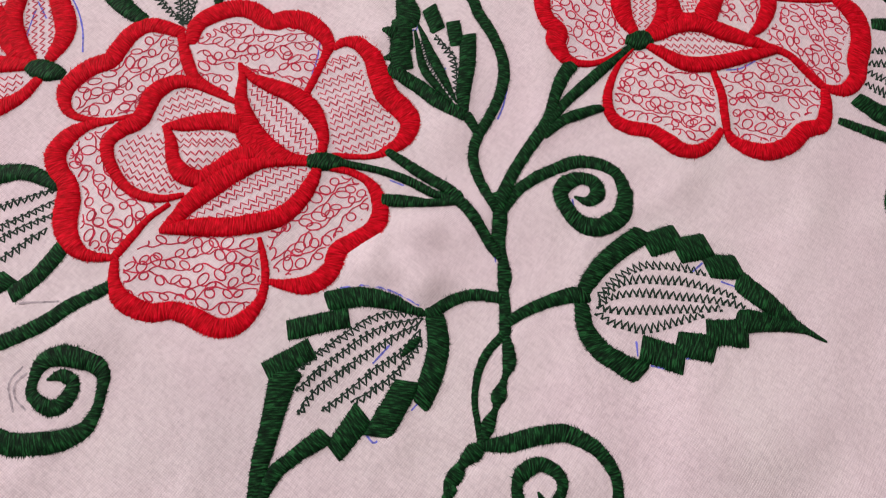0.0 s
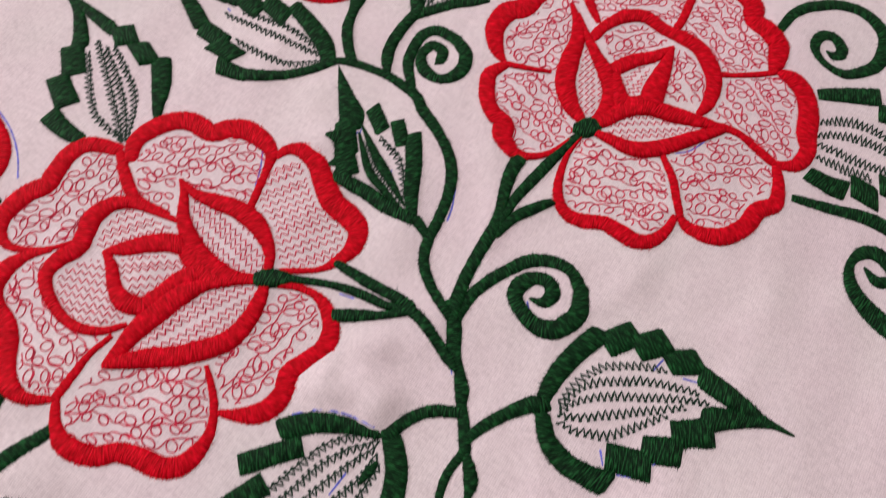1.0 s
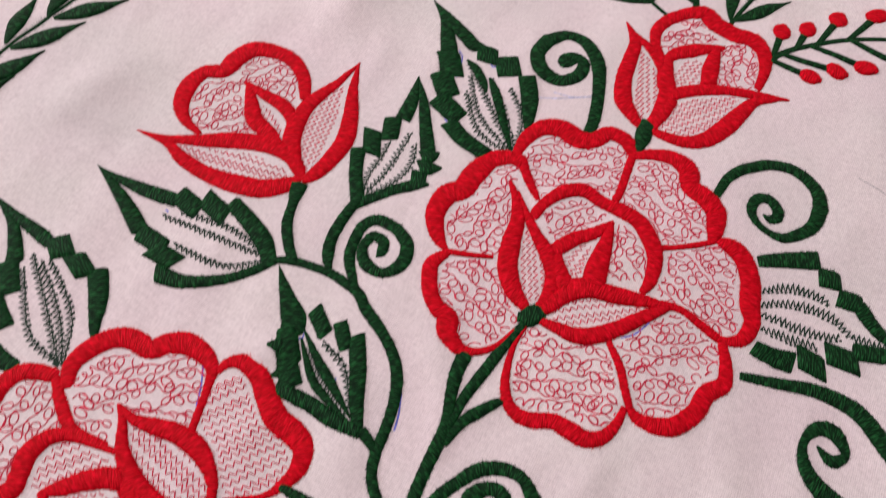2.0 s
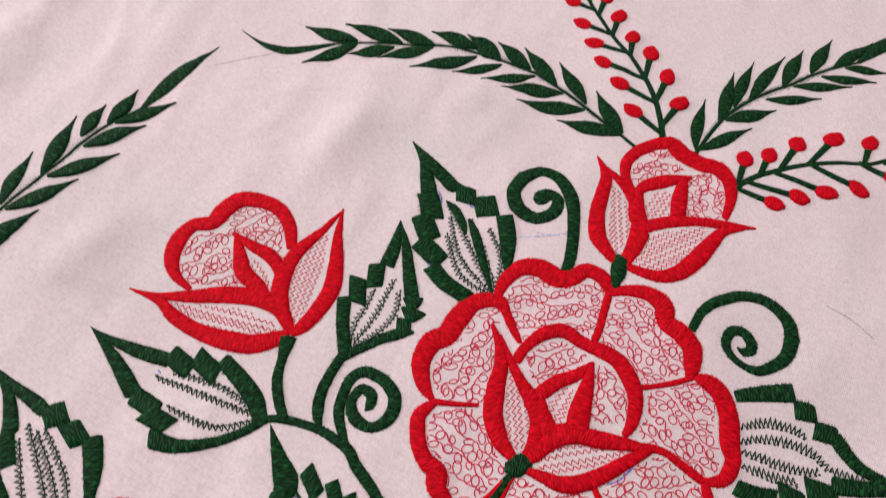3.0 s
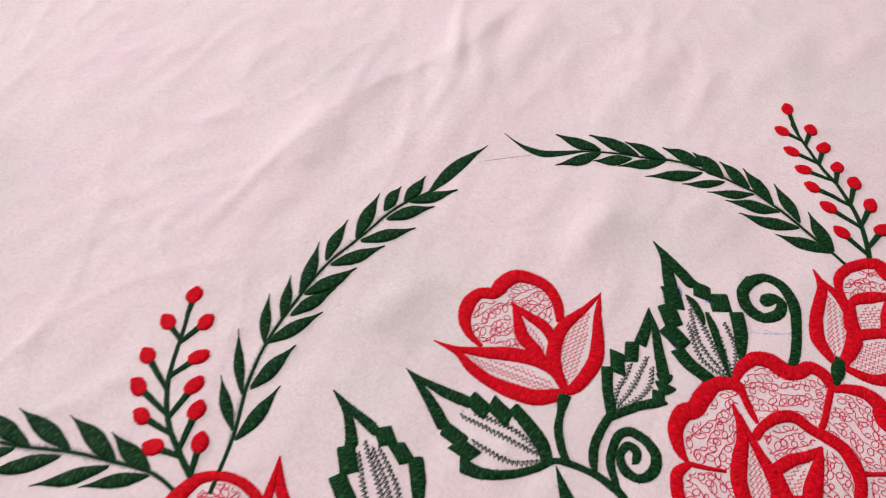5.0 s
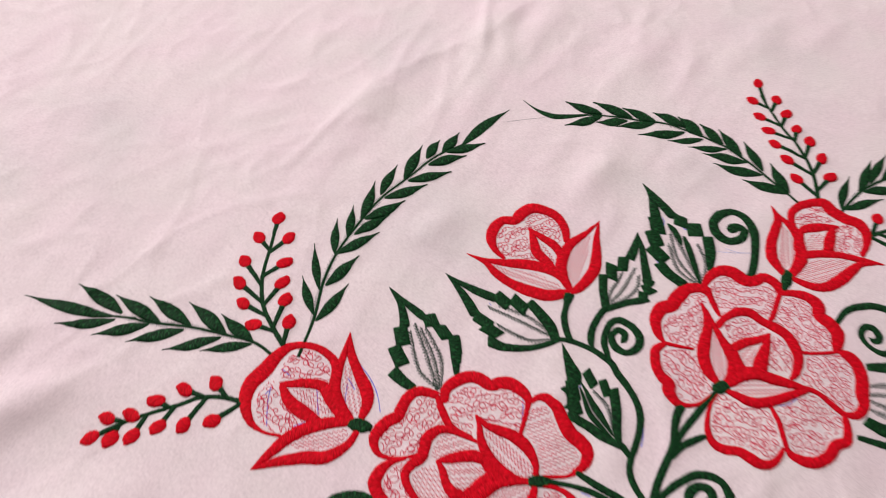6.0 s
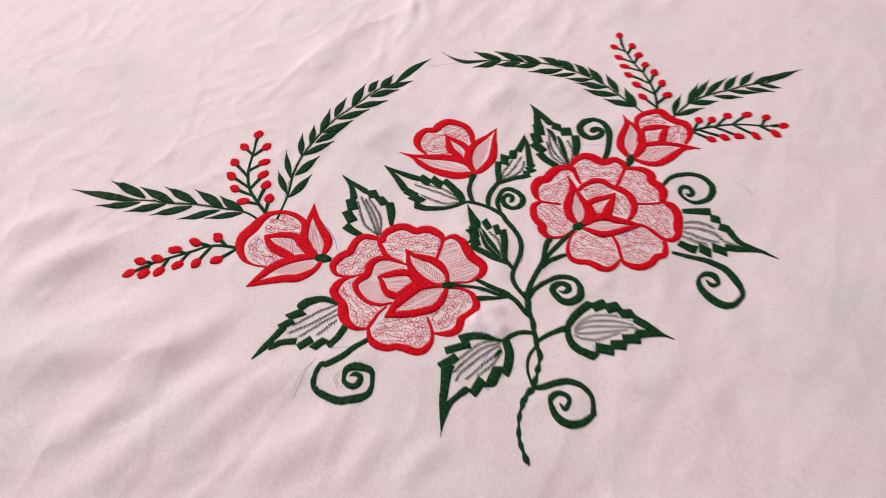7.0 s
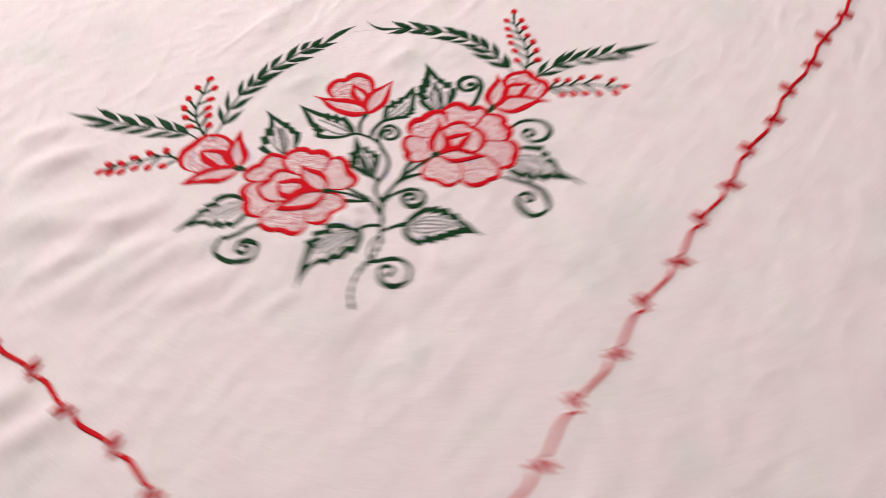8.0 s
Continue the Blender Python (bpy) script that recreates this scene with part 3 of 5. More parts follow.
satin("petal", RED, [(-30, 185.8, 2), (-26.4, 180.5, 3.9), (-23.3, 172.9, 5), (-18.6, 167.9, 6.9), (-12.4, 167.1, 6.7), (-7.5, 171.8, 5.9), (-1.7, 177.3, 6.9), (3.8, 180, 6.9)])
satin("petal", RED, [(-9.3, 216.1, 1.7), (-7.1, 210.1, 2.9), (-5.6, 201.6, 4.5), (-2.6, 194.8, 6.1), (2, 188.3, 7), (8.3, 183, 6.8), (16.2, 179.5, 5.3), (23.3, 179.7, 3.2)])
satin("petal", RED, [(-8.2, 215, 1.8), (-3, 210.8, 3.7), (5, 208.3, 6.2), (13, 205.8, 7), (19.7, 201.4, 7.4), (24.8, 194.9, 5.4), (27.4, 188.7, 3.7), (27.5, 182.8, 2.9)])
satin("petal", RED, [(-19.7, 145.6, 2.5), (-16.7, 150.7, 4.7), (-13, 157.7, 6.9), (-6.9, 165.2, 8.4), (-1.2, 171, 8.1), (5.8, 175.7, 5.5), (14.5, 177.9, 3.2), (24.5, 178.9, 2.3)])
satin("petal", RED, [(-20, 145.6, 2.1), (-14.3, 147.4, 4.7), (-6.9, 149.2, 6.8), (2.5, 150.5, 7.2), (11.7, 153.6, 7.3), (18.7, 157.6, 6.9), (23.4, 164.2, 5.9), (26, 171.2, 5), (27.3, 177.1, 3.3)])
loops("loop_stitching", RED_THREAD, [(-65.1, 191.1), (-63.7, 199.9), (-53.5, 208.3), (-51.1, 218.4), (-44.1, 224.3), (-36.2, 223.5), (-30.5, 214), (-27.9, 208.1), (-35.8, 205.6), (-40.9, 199.8), (-40.6, 192.5), (-42.7, 189.1), (-57.4, 186.1), (-62.1, 186.8)], 52)
loops("loop_stitching", RED_THREAD, [(-27.9, 224.8), (-20.2, 233.5), (-13.1, 236.6), (-4.4, 232.1), (4.9, 234.7), (13.9, 233.8), (20.6, 227.4), (19.9, 219.5), (17.6, 209), (7.3, 212.4), (-3.4, 212.7), (-10, 217.8), (-10.7, 207), (-11.9, 203.1), (-21.5, 207.8), (-25.8, 214.8)], 6)
zigzags("zigzag_stitching", RED_THREAD, [(26.2, 227), (31.6, 227.4), (37.2, 219.7), (42.1, 209.1), (52.9, 201), (52.8, 194.9), (47.6, 188.2), (33.7, 184.5), (29.4, 191.4), (27.3, 199.4), (21.6, 207.1), (20.3, 211.9), (21.8, 221.1)], 25)
loops("loop_stitching", RED_THREAD, [(-55.4, 179.5), (-48.4, 183.7), (-49.5, 176.9), (-47.2, 169.3), (-42.7, 164.3), (-36.1, 158.7), (-29.4, 156), (-22.5, 156.3), (-27.8, 147), (-34.2, 135.6), (-40.1, 135.8), (-46.5, 141.1), (-48.1, 148.2), (-50, 155.5), (-53.5, 160.5), (-58.9, 166.4), (-59.5, 173.1)], -51)
loops("loop_stitching", RED_THREAD, [(-21.1, 143.7), (-8, 145.6), (11.1, 147.3), (15, 138.6), (16.9, 127.8), (11.3, 121.1), (3.3, 119.1), (-6, 122.6), (-14.8, 120.4), (-23.7, 122.1), (-28.3, 128.4), (-26.9, 136.7)], 8)
loops("loop_stitching", RED_THREAD, [(28, 171.5), (35.2, 176.4), (43.8, 173.9), (47.8, 167.8), (46.1, 159.9), (40.1, 154.3), (37, 150), (35.2, 143.5), (30.5, 137.7), (21.2, 136.4), (17.5, 143), (15.4, 150.1), (24, 161)], 48)
zigzags("zigzag_stitching", RED_THREAD, [(-4.8, 209.2), (6.9, 204.3), (16.3, 199.4), (23.7, 191.7), (25.8, 186.1), (25, 181.8), (15.8, 181.8), (7.5, 186.8), (0.4, 195.3), (-3.8, 203.2)], -41)
zigzags("zigzag_stitching", RED_THREAD, [(-14.8, 149.3), (-9.2, 158.3), (-1.5, 167.8), (7.2, 174), (24.6, 178.3), (23.8, 172), (19.5, 163.6), (12.8, 157.6), (1.8, 153.8)], 35)
zigzags("zigzag_stitching", RED_THREAD, [(-26, 182.9), (-18, 185.3), (-7.7, 185.7), (1.1, 180.5), (-5.1, 174.5), (-10.4, 171.4), (-16.3, 170.5), (-21.2, 175.5)], 9)
zigzags("zigzag_stitching", RED_THREAD, [(-34, 187.5), (-32.9, 194.9), (-28.4, 201.8), (-22.5, 203.2), (-14.2, 199.6), (-7.2, 196.5), (-5.6, 194.3), (-13.5, 192.4), (-21.4, 190.7), (-29.6, 186.6)], 22)
zigzags("zigzag_stitching", RED_THREAD, [(-43.9, 173.2), (-42.6, 178), (-35.7, 182.5), (-29.5, 182.3), (-25.2, 173.7), (-22.5, 167.3), (-16, 161.6), (-23.4, 159.5), (-30.4, 159.5), (-36, 162), (-41, 166.8)], -5)
satin("calyx", GREEN, [(23.9, 180, 4.5), (26.7, 180.2, 6.8), (30.4, 180.3, 6.8), (34.9, 180.5, 4.1)])

thing("embroidered_rose", "red satin-stitched rose with an opening bud at its heart", "embroidered rose", "roses")
satin("petal", RED, [(108.2, 280, 2.5), (104.8, 286.7, 6.2), (104.1, 296.5, 8.1), (108.7, 305.4, 9.6), (115.8, 308.9, 9.8), (121.2, 316.7, 10.1), (128.1, 323.9, 8.8), (136.8, 325.5, 7.5), (141.7, 322.8, 5.5)])
satin("petal", RED, [(141.8, 325.9, 4.2), (143.3, 318.3, 4.2), (145.5, 311, 3.7), (147.7, 304.4, 2.1)])
satin("petal", RED, [(139.3, 326.6, 3.6), (144.5, 335.5, 6.6), (152.4, 341.5, 8.2), (161.2, 340.9, 9.8), (168.5, 335.7, 10.4), (174.8, 335.5, 8.1), (182.7, 339.3, 7.8), (189.3, 335.7, 7.6), (191.9, 328.7, 5.2)])
satin("petal", RED, [(192.5, 329.7, 3.4), (187.7, 318.6, 3.4), (183.9, 309.3, 3.3), (181.1, 304.7, 3.4)])
satin("petal", RED, [(193, 327.5, 3.8), (200.6, 328.1, 5.7), (209.2, 326.2, 7.7), (214.8, 320.5, 9.4), (215.3, 311.6, 8.6), (220.2, 306, 9.5), (223.6, 299, 9), (221.9, 290.4, 7), (219.3, 285.5, 2.7)])
satin("petal", RED, [(221, 285.7, 2.2), (212.4, 283.7, 2.5), (202.8, 282.3, 2.2), (196.8, 281.9, 2.8)])
satin("petal", RED, [(223.4, 285.8, 4.1), (228.8, 282.6, 8.1), (232.5, 276.1, 8.5), (232.9, 266.9, 8.6), (230.7, 257.7, 8.8), (230.1, 250.1, 6.9), (225, 243.7, 5.7), (218.1, 242.6, 3.5), (212.8, 244.7, 2.6)])
satin("petal", RED, [(194, 256.7, 3.7), (201.8, 254.7, 3.2), (208.9, 248.9, 3.7), (214.9, 243.6, 3.7)])
satin("petal", RED, [(216.2, 242, 3.3), (216.3, 233.6, 4.9), (213.8, 225.3, 6.1), (206.3, 221.4, 6.9), (200.7, 214.4, 6.8), (192, 209.1, 6.8), (184.6, 209.1, 6.4), (178.5, 211.6, 4.7), (175.7, 215.3, 2.8)])
satin("petal", RED, [(170.3, 242.6, 2.4), (171.2, 239.8, 2.4), (173.8, 231.1, 3.2), (174.6, 223.1, 3.1), (175.7, 215.3, 2.7)])
satin("petal", RED, [(139.3, 247.6, 1.3), (135.6, 242, 1.7), (133.1, 237.1, 2.2), (130.4, 227.5, 3), (130.2, 219.5, 3.9), (132.9, 214, 4.9), (138.5, 211, 5.8), (146.8, 210.4, 5.8), (151.9, 207.4, 6.8), (158, 204, 6.2), (164.3, 204.8, 5), (169.9, 209.4, 3.6), (173.5, 215.1, 2.4)])
satin("petal", RED, [(109.1, 278.2, 3), (102.8, 273, 6.1), (101.9, 263.7, 6.3), (103.9, 256.2, 6.5), (108.5, 250.2, 8.3), (108.6, 244, 7.7), (113.1, 237.8, 5.2), (119.6, 236.7, 2.9), (127.2, 239.1, 2.3), (135, 245.6, 1.8)])
satin("petal", RED, [(109.1, 278.8, 2.7), (118.4, 277.5, 2.2), (127.6, 276.7, 1.6)])
satin("petal", RED, [(145.7, 296.5, 4.5), (150.7, 302.6, 4.7), (159.5, 308.2, 6.3), (168, 308.8, 6.6), (176.1, 302.9, 5.9), (183, 299.1, 7.1), (189.7, 293.9, 7.4), (193.2, 285.7, 7.8), (193.9, 276.3, 6.5), (190.5, 266.8, 4.9), (186.6, 262.1, 2.7)])
satin("petal", RED, [(136.7, 312.5, 1.5), (138.7, 303.2, 4.4), (138.5, 294.6, 6.1), (135.2, 283.2, 7.9), (133.3, 272.3, 8.3), (135.4, 262, 7.2), (139.7, 255.1, 3.9)])
satin("petal", RED, [(139.5, 307.6, 1.6), (142.6, 297.1, 3.1), (145.4, 288.1, 4.6), (149.7, 278.7, 7), (151.6, 269.5, 6.5), (148.9, 260.3, 5.4), (144.2, 254.4, 3.2)])
satin("petal", RED, [(153.3, 280.3, 6.1), (161.8, 285.6, 6.3), (170.2, 288.3, 5.3), (178.2, 293.1, 2.1)])
satin("petal", RED, [(153.2, 277.6, 4.8), (154, 271, 6.9), (157.1, 263.9, 8), (166.3, 265.2, 6.2)])
satin("petal", RED, [(177.6, 292.2, 2.3), (174, 282.5, 6), (169.5, 272, 9), (167.2, 264.5, 8.9)])
satin("petal", RED, [(144.1, 252.4, 3.3), (149.9, 256.5, 6.2), (156.9, 260.8, 7), (166.1, 262.6, 7.3), (177.3, 260, 7.4), (188.5, 257.6, 4.8), (196.2, 255.6, 2.1)])
satin("petal", RED, [(144, 249.9, 2.5), (150.6, 246.6, 4.5), (158.2, 243.4, 6.5), (167.1, 243.9, 6.8), (176.2, 246.9, 6.2), (185.6, 251.2, 5.2), (195, 255, 2.9)])
loops("loop_stitching", RED_THREAD, [(108.5, 285.5), (110, 296.9), (120.7, 304.8), (125.5, 314), (133, 320.6), (140.4, 321.2), (141.5, 315.2), (137.2, 310.4), (136.1, 294.4), (131.2, 283), (128.8, 277.4), (116, 279.2)], 47)
loops("loop_stitching", RED_THREAD, [(109.2, 274.7), (127.6, 275.4), (130.9, 264.3), (133, 256.7), (136.3, 250.7), (129.5, 242.9), (118.5, 238.6), (113, 243.1), (112.2, 252.9), (106.1, 258.9), (106.5, 270.6)], -44)
loops("loop_stitching", RED_THREAD, [(143.5, 326), (148.3, 333.5), (158.5, 336.5), (167, 330.9), (175.8, 330.9), (184.9, 334.4), (190, 329.5), (185.8, 316.9), (180.7, 306.2), (174.1, 309.2), (159.7, 312), (149.6, 305.4), (145.1, 315.5)], 0)
loops("loop_stitching", RED_THREAD, [(194.1, 325.1), (207.6, 323.1), (211, 314.2), (216.3, 304.3), (219.5, 297.3), (216.6, 288.1), (199.3, 283.4), (195.6, 292.9), (185.6, 300.7), (183.5, 304.9), (189.4, 315.7)], -49)
loops("loop_stitching", RED_THREAD, [(198.9, 279.3), (221.9, 283.5), (229, 275.9), (225.2, 262.5), (226.6, 253.7), (222, 246), (214.1, 245.5), (204, 254.8), (192.3, 261.7), (198, 271.2)], -48)
loops("loop_stitching", RED_THREAD, [(173.4, 239.4), (187.6, 248.8), (199.3, 252.8), (207.5, 246.3), (214.3, 239.4), (212.6, 232.2), (202.4, 224.7), (195.9, 215.2), (184.9, 212.4), (178.9, 215.4), (176.8, 227.8)], -1)
loops("loop_stitching", RED_THREAD, [(134.8, 234.8), (139.5, 247.1), (147.2, 243.9), (155.8, 239.6), (168.9, 239.2), (171.3, 227.5), (171.5, 216.1), (166.7, 209.2), (159.3, 207.8), (150.2, 213.9), (138.6, 214.8), (132.4, 220.7)], -8)
loops("loop_stitching", RED_THREAD, [(149.3, 296.8), (159.2, 304.1), (168.9, 303.9), (177, 298.7), (170.4, 291.1), (158.3, 287.5), (152.3, 283.8)], 14)
loops("loop_stitching", RED_THREAD, [(180.1, 293.2), (186.9, 289.5), (190.6, 278.7), (188.4, 268), (175.6, 267.1), (173.7, 272.3), (176.9, 283.3)], -77)
zigzags("zigzag_stitching", RED_THREAD, [(141.9, 290.6), (146.3, 281.2), (148.7, 272), (147.5, 262.8), (143.2, 256.9), (138.8, 260.9), (137.9, 272.6), (139.8, 283.5)], -91)
zigzags("zigzag_stitching", RED_THREAD, [(148.5, 248.9), (154.4, 256.8), (165.9, 258.8), (177.1, 256.9), (187.1, 255), (176.5, 250.6), (162.9, 247.8), (151.7, 247.1)], 7)
zigzags("zigzag_stitching", RED_THREAD, [(156.6, 276.5), (162.7, 281.8), (168.8, 284.9), (166.6, 277.2), (161.9, 267.6), (157.7, 267.3)], 52)
satin("calyx", GREEN, [(137.6, 251.2, 5), (139.9, 251.4, 8.5), (143, 251.6, 9), (145.7, 251.7, 5.5)])

thing("embroidered_rosebud", "half-open red embroidered rosebud with pointed sepals on a short stem", "embroidered rosebud", "rosebuds")
satin("petal", RED, [(45.3, 356, 4.9), (43.7, 367.4, 6.1), (38.5, 376.8, 7.1), (29.7, 382.2, 7.8), (19.6, 383.2, 8.9), (12.2, 377.9, 9.3), (6.7, 370.6, 8), (-1.5, 369.4, 7.3), (-7.5, 361.7, 8.6), (-9.1, 351, 7.1), (-5.8, 341.9, 4.5), (1, 335.2, 2.6)])
satin("petal", RED, [(-24.6, 335.8, 0.8), (-12.9, 332.1, 2.8), (2.8, 331.4, 6.3), (15.8, 331.7, 8.6), (29, 330.2, 8.9), (39.8, 325.5, 7.9), (45.3, 318.3, 5.6), (47.6, 312.7, 3)])
satin("petal", RED, [(-23.8, 335.2, 0.8), (-11.2, 329.2, 3.6), (-3.9, 321.9, 6), (7.2, 314.6, 7.1), (20.3, 309.5, 8.8), (31.9, 307.3, 9.1), (41.9, 309.5, 7.1), (46.1, 312, 3.9)])
satin("petal", RED, [(68.7, 375.2, 0.9), (60, 365.1, 3.7), (49.2, 354.6, 6.7), (44.1, 345.6, 7.4), (41.4, 334, 8.1), (43, 323.9, 6.7), (45.9, 315.5, 4)])
satin("petal", RED, [(68.7, 375.2, 0.9), (66.8, 360.1, 4.5), (66.3, 344.7, 7.1), (64.6, 332.9, 8.2), (59.4, 323.2, 7.7), (53.1, 315.2, 6.6), (48.6, 311.9, 3.9)])
satin("petal", RED, [(18.4, 363.7, 2.3), (27.2, 357.1, 5.2), (35.7, 351.5, 6.6), (41, 342.8, 5.8), (40.8, 331.1, 4.8)])
satin("petal", RED, [(19, 363.7, 2.2), (21.5, 352.7, 5.9), (24.1, 343.5, 7.8), (31.3, 335.9, 6.8), (37, 329, 3.1)])
loops("loop_stitching", RED_THREAD, [(-5.2, 353.9), (-0.8, 363), (9.8, 367.3), (15.9, 376.7), (28.4, 379.5), (40.1, 374.1), (41.2, 361.2), (39.8, 350.4), (27, 358.6), (18.3, 365.3), (18.1, 351.3), (21.6, 340.7), (28.8, 333.1), (12.7, 336.7), (2.1, 337.2), (-4.4, 343.3)], 36)
zigzags("zigzag_stitching", RED_THREAD, [(-7.3, 329), (8.5, 326.9), (24.2, 324.8), (37.5, 318.7), (43, 313), (32.9, 310.7), (20.1, 312.7), (9.5, 317.2), (-0.2, 323.1)], -18)
zigzags("zigzag_stitching", RED_THREAD, [(62.8, 363.4), (60.9, 347.9), (57.9, 333.2), (51.7, 319.4), (48, 314.1), (43.7, 325.3), (44.5, 336.7), (50.7, 349.9), (57.4, 358.9)], -107)
zigzags("zigzag_stitching", RED_THREAD, [(23.4, 352), (30.4, 349.3), (35.8, 340.1), (36.8, 331.3), (32.7, 334.4), (28.2, 341.9)], -60)
satin("calyx", GREEN, [(46.4, 310.9, 8.8), (46, 307.7, 7.3), (45.4, 304.1, 5.2)])

thing("embroidered_rosebud", "red embroidered rosebud with a pale looped crown under green leaf sprays", "embroidered rosebud", "rosebuds")
satin("petal", RED, [(212.5, 383.9, 4), (210.8, 392.8, 5), (213.3, 401.8, 5.9), (221, 409, 6.7), (231.4, 413.1, 7.5), (239.2, 412.8, 9.6), (243.8, 406.2, 11), (251.6, 400.3, 10.2), (259.8, 396.3, 10.1), (263.3, 387.1, 7.5), (261.2, 376.7, 5.2), (255.9, 366.7, 3.3)])
satin("petal", RED, [(198.5, 405, 1), (200.9, 393.2, 5.6), (197.4, 382.8, 6.9), (192.8, 371, 7.5), (191.2, 357.9, 8.5), (195, 348.2, 5.7), (197.7, 343.4, 3.2)])
satin("petal", RED, [(201.8, 397.9, 2.2), (208.8, 387.5, 4.9), (212.5, 376.9, 5.9), (212.9, 365.1, 8.1), (207.2, 352.4, 6.5), (201.3, 344.8, 3.7)])
satin("petal", RED, [(213.7, 382.1, 3.1), (220.8, 387.1, 6.6), (230.3, 389.2, 7.7), (243.9, 391.1, 2.8)])
satin("petal", RED, [(240.7, 390.5, 4.1), (236.1, 379.4, 7.5), (232.5, 367.6, 7.5)])
satin("petal", RED, [(216.1, 383.7, 4.7), (213.3, 373.5, 8.3), (212.5, 363.5, 9.6)])
satin("petal", RED, [(213.6, 361.8, 6.4), (225.9, 364.6, 6.6), (240.6, 364.6, 5.5), (254.7, 362.4, 4.9), (268.4, 360.1, 1.4)])
satin("petal", RED, [(199.6, 343.4, 2.6), (205.7, 339.1, 4.5), (216, 335, 6.2), (225.8, 336.6, 7.8), (236, 343.4, 8.6), (245.2, 352.2, 7), (252.8, 358.4, 4.9), (262.8, 360.1, 2.5)])
satin("petal", RED, [(214.7, 360.1, 5.5), (208.3, 350.8, 5.9), (202.4, 343.2, 3.7)])
loops("loop_stitching", RED_THREAD, [(213.3, 387.4), (215, 398.1), (223.9, 407.7), (235, 408.4), (239.3, 400.8), (242.5, 395.2), (226.5, 392.2), (216.3, 387.2)], 14)
loops("loop_stitching", RED_THREAD, [(243.1, 391.5), (254.7, 394.7), (259.8, 385.5), (257.7, 375.1), (251.2, 365.8), (236.9, 367.5), (240, 382.8)], -95)
zigzags("zigzag_stitching", RED_THREAD, [(203.8, 343.2), (211.5, 352.2), (218.6, 358.3), (230.7, 360.1), (245.3, 360.5), (238.4, 351.1), (227.6, 342.1), (216.7, 338), (208.7, 339.9)], 22)
zigzags("zigzag_stitching", RED_THREAD, [(203.2, 389.5), (208.5, 378.8), (208.2, 363.7), (203, 352.6), (197.7, 347.5), (195.4, 354.5), (198.9, 370.7)], -98)
zigzags("zigzag_stitching", RED_THREAD, [(216.8, 373.4), (222.6, 381.7), (231.9, 383.1), (227.9, 366.8), (217.5, 365.9)], 50)
satin("calyx", GREEN, [(200.5, 344.9, 6.5), (197.8, 338.8, 7.5), (195.8, 334.1, 5.3), (194.1, 330, 3.2)])

thing("embroidered_rosebud", "red embroidered rosebud with blue pen lines between its stitches", "embroidered rosebud", "rosebuds")
satin("petal", RED, [(-99.6, 225.3, 5.7), (-100.5, 238.8, 5.7), (-107.6, 246.9, 5.2), (-119.6, 251.2, 4.8), (-132.2, 249.4, 5.9), (-139.6, 241.7, 8.2), (-144.4, 232, 10.4), (-150.7, 221.5, 10.1), (-151.2, 210.1, 7.7), (-145.4, 198, 4.5), (-135.8, 191.9, 2), (-125.1, 190.6, 2)])
satin("petal", RED, [(-131.2, 222.5, 3.9), (-117.5, 225.2, 6.1), (-106.6, 224.5, 7.2), (-97.7, 216, 9.5), (-90.8, 207.6, 6.7)])
satin("petal", RED, [(-131, 221.8, 3.4), (-124.7, 213.1, 7.4), (-115.1, 206.7, 8.8), (-105.4, 202.4, 5.4)])
satin("petal", RED, [(-95.8, 262.7, 1.1), (-97, 249.3, 3.8), (-98.3, 237.1, 5.2), (-98.5, 223.5, 7.7), (-93.6, 212.8, 8.8), (-85.2, 205.7, 4)])
satin("petal", RED, [(-95.8, 262.7, 1.1), (-92.7, 249.7, 5), (-86.9, 238.3, 6.4), (-79, 225.7, 8.3), (-76.7, 216.5, 7), (-78.6, 207.1, 4.2)])
satin("petal", RED, [(-136.2, 169.4, 1.1), (-127.8, 180.3, 5.8), (-120.3, 189.6, 7.8), (-109.7, 196.8, 8), (-96.2, 201.9, 7.4), (-83.6, 203.8, 4.9)])
satin("petal", RED, [(-134.9, 169.5, 1.2), (-124.3, 174.7, 5.3), (-108.7, 179.1, 7.7), (-95, 181, 7.7), (-84.5, 188.7, 5.2), (-79.7, 198, 3.4)])
loops("loop_stitching", RED_THREAD, [(-135.1, 231), (-130.8, 243.5), (-118.9, 248), (-106.2, 240.2), (-102.4, 226.9), (-118.2, 228.2), (-132.2, 226.7)], -1)
loops("loop_stitching", RED_THREAD, [(-145.3, 214.5), (-139, 224.8), (-130.1, 218.1), (-120.6, 208), (-110.5, 201.8), (-120.7, 193.5), (-130.8, 192.4), (-141.4, 200.2)], -46)
zigzags("zigzag_stitching", RED_THREAD, [(-125.4, 220.5), (-109.5, 221.5), (-98.4, 210.4), (-95.3, 207.1), (-106.2, 205.9), (-116.3, 212.1)], -30)
zigzags("zigzag_stitching", RED_THREAD, [(-95.2, 243.4), (-89.1, 236.1), (-81.1, 221.6), (-79.5, 212.5), (-84.8, 207.2), (-94, 224)], -72)
zigzags("zigzag_stitching", RED_THREAD, [(-121.7, 184.8), (-109.1, 193.2), (-93.2, 198.4), (-84.5, 197.7), (-89.2, 188.4), (-105, 184)], 17)
satin("calyx", GREEN, [(-85.5, 203.5, 4.9), (-81.2, 202.5, 8.3), (-75.8, 201.3, 7.7), (-72.7, 201, 4.9)])

